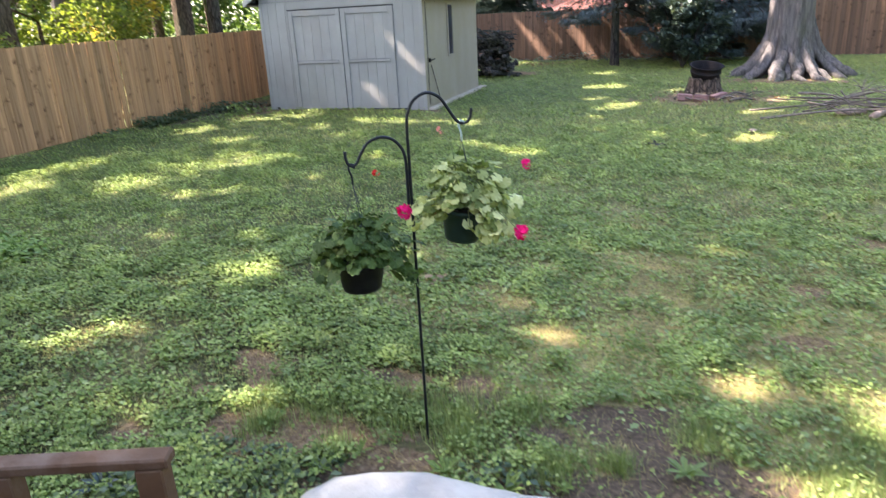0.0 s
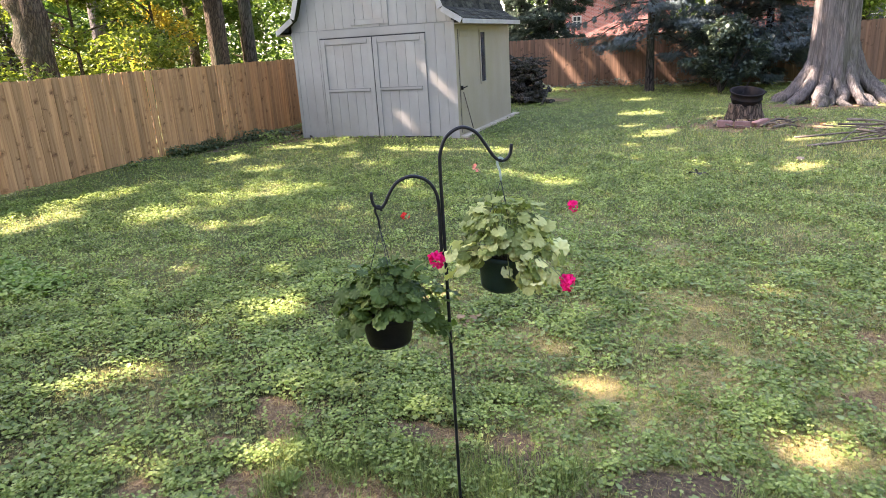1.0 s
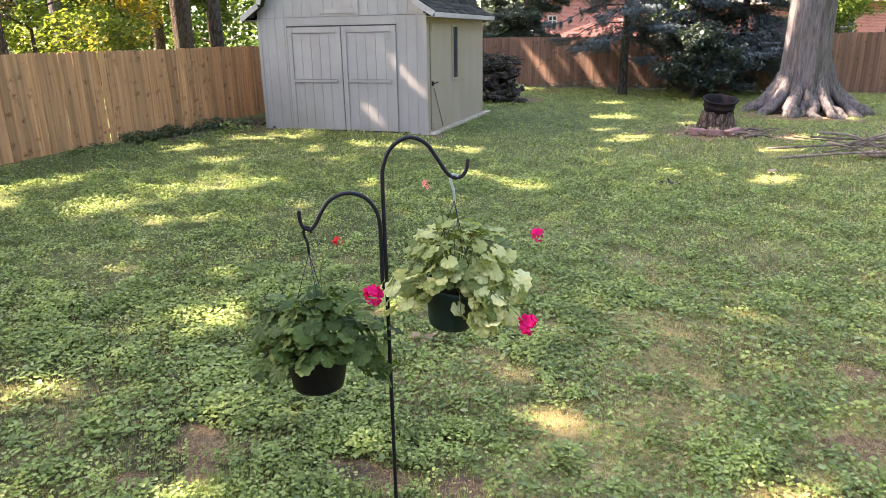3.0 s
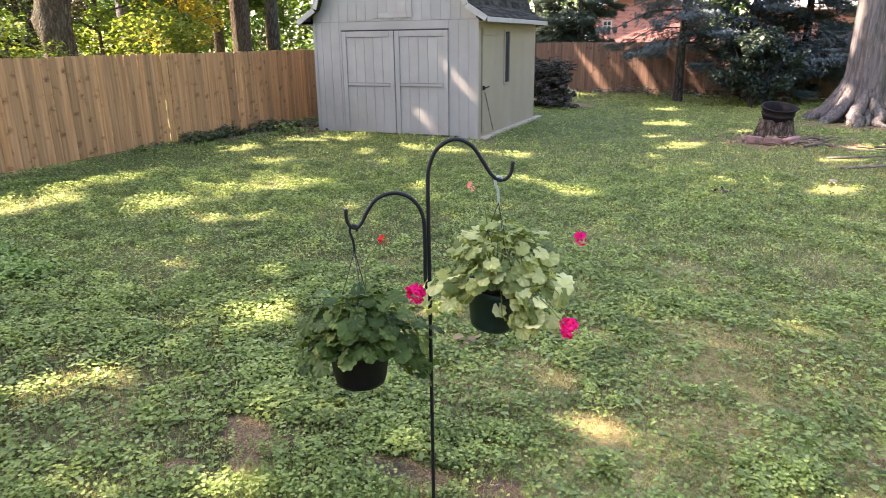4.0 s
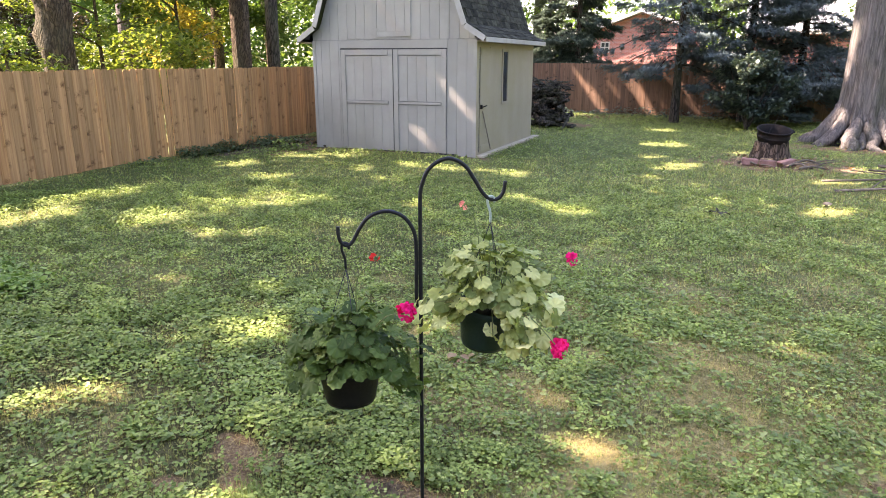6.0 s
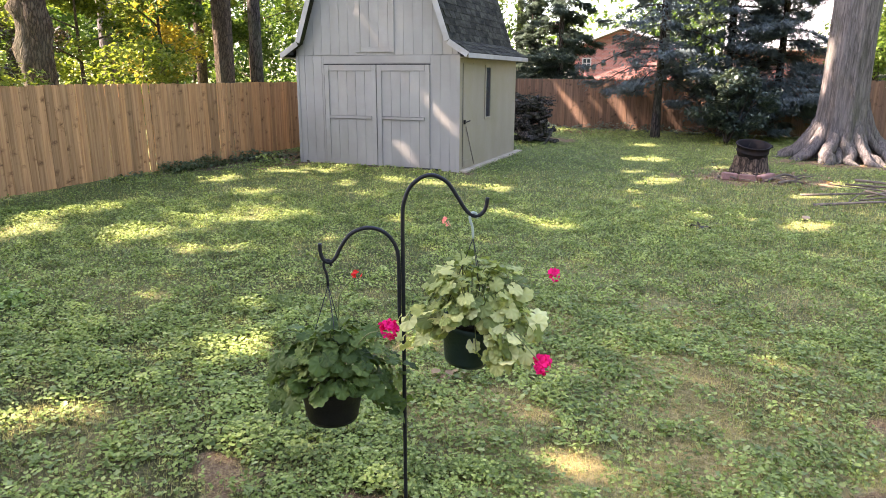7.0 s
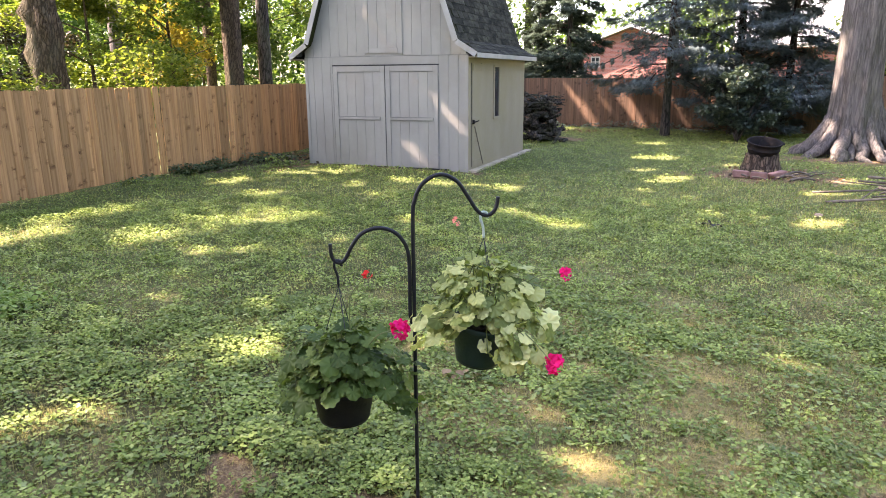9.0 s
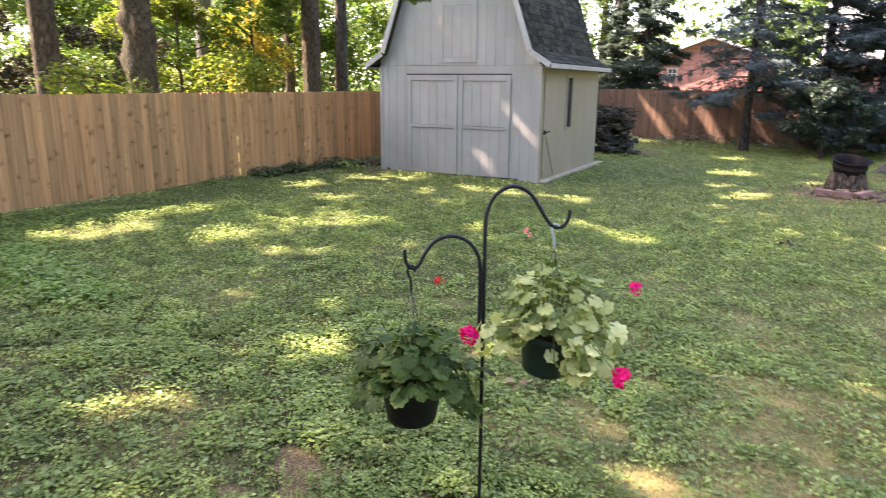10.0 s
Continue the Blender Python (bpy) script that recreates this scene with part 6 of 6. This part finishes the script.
# weeds along the left fence and round the shed
def weeds(name, label, area, n, size, mat, seed):
    rng = np.random.RandomState(seed)
    x0, x1, y0, y1, h = area
    p = np.stack([rng.uniform(x0, x1, n), rng.uniform(y0, y1, n), np.zeros(n)], 1)
    clump = value_noise(p[:, 0], p[:, 1], 0.5, seed)
    p = p[clump > 0.42]
    clump = clump[clump > 0.42]
    m = len(p)
    p[:, 2] = ground_z(p[:, 0], p[:, 1]) + rng.rand(m) * h * (clump - 0.3) * 1.6
    me = scatter(name, LEAF4, p, size * rng.uniform(0.6, 1.4, m), rng.uniform(0, 6.28, m), rng.normal(0.2, 0.5, m), mat)
    tagged(new(name, me), label, "weeds", "weeds at the edges", "stuff")


# Dark leaf colour on the fence weeds also stands for shade there
weeds("weeds", "leafy green weeds growing along the fence foot", (-9.25, -8.85, 9.5, 14.5, 0.16), 700, 0.06, M_WEED_DARK, 41)
weeds("weeds", "tall dark weeds by the fence", (-9.22, -8.8, 11.2, 13.0, 0.28), 1500, 0.055, M_WEED_DARK, 42)
weeds("weeds", "dense weeds coloured dark for the shaded corner by the shed", (-9.2, -8.3, 12.4, 14.6, 0.2), 1500, 0.07, M_WEED_DARK, 48)
weeds("weeds", "low green weeds along the shed's front", (-8.3, -4.3, 13.3, 13.8, 0.08), 420, 0.05, M_IVY, 43)
weeds("weeds", "pale weeds below the back fence", (-6.5, 0.5, 25.4, 26.4, 0.4), 1500, 0.09, M_SHRUB, 44)
weeds("weeds", "leafy weeds between fence and shed", (-8.6, -7.7, 12.9, 14.0, 0.25), 420, 0.07, M_IVY, 45)

weeds("weeds", "dark broad-leaved weeds at the deck's edge", (-1.65, -0.75, 2.4, 2.95, 0.1), 520, 0.045, M_WEED_DARK, 46)
weeds("weeds", "dark broad-leaved weeds at the deck's edge", (-0.5, 0.15, 2.7, 3.05, 0.1), 260, 0.04, M_WEED_DARK, 47)


WEED_LEAF = {}


def rosette(x, y, n, length, mat, label, seed):
    """A flat weed: long leaves spreading from one root."""
    rg = random.Random(seed)
    if mat.name not in WEED_LEAF:
        bm = bmesh.new()
        v = [bm.verts.new(p) for p in ((0, 0, 0), (0.09, 0.3, 0.1), (0.13, 0.65, 0.13), (0, 1.0, 0.04), (-0.13, 0.65, 0.13), (-0.09, 0.3, 0.1), (0, 0.35, 0.06), (0, 0.68, 0.08))]
        for f in ((0, 1, 6), (1, 2, 7, 6), (2, 3, 7), (3, 4, 7), (4, 5, 6, 7), (5, 0, 6)):
            bm.faces.new([v[i] for i in f])
        WEED_LEAF[mat.name] = mesh_of("leaf", bm, mat)
    w = thing("weed", label, "weed", (x, y, gz(x, y) + 0.015), "weeds in the lawn")
    for k in range(n):
        m = Matrix.Translation(w.location) @ pose(0, 0, 0, 0, 0, 137.5 * k + rg.uniform(-15, 15)) @ pose(0, 0, 0, rg.uniform(5, 45), 0, 0) @ Matrix.Scale(length * rg.uniform(0.6, 1.2), 4)
        piece("leaf", WEED_LEAF[mat.name], m, w)


rosette(-1.7, 2.48, 9, 0.17, M_SHRUB, "tall dark weed with large leaves by the deck", 77)
rosette(0.68, 3.2, 14, 0.1, M_TUFT, "pale green rosette weed in bare soil", 78)
rng = random.Random(33)
for k, (x, y) in enumerate([(0.85, 3.02), (-1.25, 3.1), (-0.72, 3.0), (-0.3, 2.95), (-1.55, 3.95), (-0.55, 4.1), (-2.3, 3.6), (0.35, 3.75), (-1.9, 4.4), (0.2, 2.98), (-2.6, 4.6), (-0.02, 2.9), (1.35, 4.3), (-1.1, 4.0), (-0.85, 2.85), (0.55, 2.95)]):
    rosette(x, y, rng.randint(9, 15), rng.uniform(0.05, 0.1), M_IVY, "broad-leaved green weed growing in the lawn", k)
for k, (x, y, r) in enumerate([(-6.3, 5.1, .45), (-5.7, 4.95, .5), (-5.1, 4.8, .4), (-6.9, 5.3, .4)]):
    rg = np.random.RandomState(60 + k)
    n = int(5200 * r)
    p = np.stack([x + rg.normal(0, r * 0.5, n), y + rg.normal(0, r * 0.35, n), np.zeros(n)], 1)
    p[:, 2] = ground_z(p[:, 0], p[:, 1]) + rg.uniform(0, 0.1, n)
    me = scatter("weeds", LEAF6, p, rg.uniform(0.025, 0.05, n), rg.uniform(0, 6.28, n), rg.normal(0.2, 0.5, n), M_LUSH)
    tagged(new("weeds", me), "lush clump of taller green weeds in the lawn", "weeds", "taller weed clumps", "stuff")
weeds_spots = [(-0.66, 3.3, 0.17), (-0.42, 3.4, 0.19), (-0.28, 3.22, 0.15), (-1.35, 3.35, 0.14), (-1.05, 3.3, 0.13), (-1.3, 3.1, 0.11), (1.3, 3.3, 0.2), (1.5, 3.7, 0.2), (-0.8, 3.45, 0.12), (-0.1, 3.5, 0.15), (0.12, 3.1, 0.13), (0.75, 3.5, 0.13), (0.4, 3.2, 0.07), (-0.85, 3.0, 0.08)]
for k, (x, y, r) in enumerate(weeds_spots):
    n = int(5200 * r)
    rg = np.random.RandomState(k)
    p = np.stack([x + rg.normal(0, r * 0.55, n), y + rg.normal(0, r * 0.55, n), np.zeros(n)], 1)
    p[:, 2] = ground_z(p[:, 0], p[:, 1])
    me = scatter("grass_tuft", BLADE_FINE, p, rg.uniform(0.045, 0.095, n), rg.uniform(0, 6.28, n), rg.normal(0, 0.75, n), M_TUFT)
    tagged(new("grass_tuft", me), "tuft of longer bright green grass", "grass", "longer grass tufts", "stuff")


# ---- lawn plants: ground ivy, grass and straw, finest near the viewer ----
def lawn_points(rng, r0, r1, density, a0=-52, a1=40):
    """Random places on the lawn in a ring sector round the spot where the viewer stands."""
    n = int(radians(a1 - a0) / 2 * (r1 * r1 - r0 * r0) * density)
    a = np.radians(rng.uniform(a0, a1, n))
    r = np.sqrt(rng.uniform(r0 * r0, r1 * r1, n))
    x, y = 0.4 + r * np.sin(a - 0.26), 1.1 + r * np.cos(a - 0.26)
    ok = (x > -9.2) & (y < 26.3) & (y > -1.6) & ~((x > -3.3) & (x < 2.7) & (y < 2.25)) & ~((x > SX0 - 0.05) & (x < SX1 + 0.15) & (y > SY0 - 0.03) & (y < SY1 + 0.2))
    return x[ok], y[ok]


def spread(name, label, template, r0, r1, density, size, mat, seed, mode, lift, tilt_mean=0.0, tilt_dev=0.52, a0=-52, a1=40):
    rng = np.random.RandomState(seed)
    x, y = lawn_points(rng, r0, r1, density, a0, a1)
    dirt, dry = spots(x, y, DIRT + HUMUS_SHADE), spots(x, y, DRY_AND_LIT, 0.8)
    humus_shade = spots(x, y, HUMUS_SHADE)
    broad, fine = value_noise(x, y, 0.9, 21), value_noise(x, y, 0.22, 22)
    patch = 0.32 * broad + 0.33 * fine + 0.35 * value_noise(x, y, 0.1, 23)
    bare = np.clip((value_noise(x, y, 0.4, 24) + 0.35 * value_noise(x, y, 0.13, 25) - 0.98) * 6, 0, 1)
    east = np.clip((x + 2.0) / 3.0, 0, 1)
    near = np.clip((4.3 - y) / 1.5, 0, 1)
    if mode == "ivy":
        p = np.clip((patch - 0.22 - 0.18 * east * np.clip((9.5 - y) / 4, 0.3, 1) - 0.07 * near) * 2.9, 0.2, 1) * (1 - 0.95 * dirt) * (1 - 0.75 * bare) * (1 - 0.6 * dry) * (1 - (0.15 + 0.45 * east) * in_sun(x, y))
    elif mode == "grass":
        p = np.clip((0.85 + 0.2 * east - patch) * 2.0, 0.25, 1) * (1 - 0.93 * dirt) * (1 - 0.3 * bare) * (0.5 + 0.5 * east) * (1 - 0.3 * dry)
    else:
        p = np.clip(0.10 + 0.9 * dry + 0.55 * dirt + (0.42 - patch) + 0.5 * bare + 0.4 * east - 0.16, 0.03, 1) * (1 - 0.8 * humus_shade)
    p = p * (np.hypot(x - HOOK.x, y - HOOK.y + 0.07) > 0.11)
    # leafy cushions with hollows between them
    cushion = np.clip(1.6 * (0.6 * value_noise(x, y, 0.17, 26) + 0.4 * value_noise(x, y, 0.42, 27)) - 0.3, 0, 1)
    if mode == "ivy":
        p = p * np.clip(cushion * 2.4, 0.3, 1)
    keep = rng.rand(len(x)) < p
    x, y, patch, cushion = x[keep], y[keep], patch[keep], cushion[keep]
    n = len(x)
    z = ground_z(x, y) + lift * rng.rand(n) * (0.25 + 0.5 * patch + 0.9 * cushion)
    me = scatter(name, template, np.stack([x, y, z], 1), size * rng.uniform(0.65, 1.3, n), rng.uniform(0, math.tau, n), rng.normal(tilt_mean, tilt_dev, n), mat)
    tagged(new(name, me), label, "lawn", "lawn cover", "stuff")


IVY_LABEL = "low round-leaved ground ivy covering the lawn"
spread("ground_ivy", IVY_LABEL, LEAF_KIDNEY, 0.9, 3.3, 7800, 0.0168, M_IVY, 1, "ivy", 0.07)
spread("ground_ivy", IVY_LABEL, JAGGED_LEAF, 0.9, 3.3, 5600, 0.021, M_IVY, 21, "ivy", 0.075)
spread("ground_ivy", IVY_LABEL, ROUND_LEAF, 3.3, 6.0, 3600, 0.0225, M_IVY, 2, "ivy", 0.065)
spread("ground_ivy", IVY_LABEL, LEAF4, 3.3, 6.0, 3600, 0.027, M_IVY, 22, "ivy", 0.07)
spread("ground_ivy", IVY_LABEL, LEAF4, 6.0, 11.0, 3500, 0.031, M_IVY, 3, "ivy", 0.07)
spread("ground_ivy", IVY_LABEL, LEAF4, 11.0, 28.0, 760, 0.037, M_IVY, 4, "ivy", 0.065)
spread("broad_weeds", "broad-leaved weeds among the lawn grass", JAGGED_LEAF, 1.4, 6.0, 420, 0.043, M_WEED_MID, 23, "ivy", 0.05, 0.0, 0.4)
GRASS_LABEL = "thin green lawn grass between the ivy"
spread("lawn_grass", GRASS_LABEL, BLADE_FINE, 0.9, 3.3, 12500, 0.032, M_GRASS, 5, "grass", 0.0, 0.0, 0.95)
spread("lawn_grass", GRASS_LABEL, BLADE_FINE, 3.3, 6.0, 9500, 0.034, M_GRASS, 11, "grass", 0.0, 0.0, 0.95)
spread("lawn_grass", GRASS_LABEL, BLADE, 6.0, 8.5, 2000, 0.036, M_GRASS, 6, "grass", 0.0, 0.0, 0.95)
spread("lawn_grass", GRASS_LABEL, BLADE, 8.5, 14.0, 700, 0.05, M_GRASS, 7, "grass", 0.0, 0.0, 0.5)
spread("lawn_grass", GRASS_LABEL, BLADE, 14.0, 28.0, 260, 0.05, M_GRASS, 8, "grass", 0.0, 0.0, 0.5)
STRAW_LABEL = "dry straw-coloured grass in the lawn"
spread("dry_grass", STRAW_LABEL, BLADE_FINE, 0.9, 6.0, 11000, 0.034, M_STRAW, 9, "straw", 0.006, -1.25, 0.25)
spread("dry_grass", STRAW_LABEL, BLADE, 6.0, 14.0, 800, 0.05, M_STRAW, 10, "straw", 0.01, -1.1, 0.4)
spread("ground_ivy", IVY_LABEL, LEAF4, 1.2, 7.0, 1500, 0.034, M_IVY, 15, "ivy", 0.06, a0=40, a1=112)
spread("lawn_grass", GRASS_LABEL, BLADE, 1.2, 7.0, 1300, 0.045, M_GRASS, 16, "grass", 0.0, 0.0, 0.9, a0=40, a1=112)
spread("ground_ivy", IVY_LABEL, LEAF4, 1.5, 6.0, 520, 0.045, M_IVY, 12, "ivy", 0.06, a0=112, a1=308)
spread("ground_ivy", IVY_LABEL, LEAF4, 6.0, 13.0, 330, 0.06, M_IVY, 13, "ivy", 0.06, a0=40, a1=308)
spread("lawn_grass", GRASS_LABEL, BLADE, 1.5, 9.0, 150, 0.07, M_GRASS, 14, "grass", 0.0, 0.0, 0.7, a0=40, a1=308)
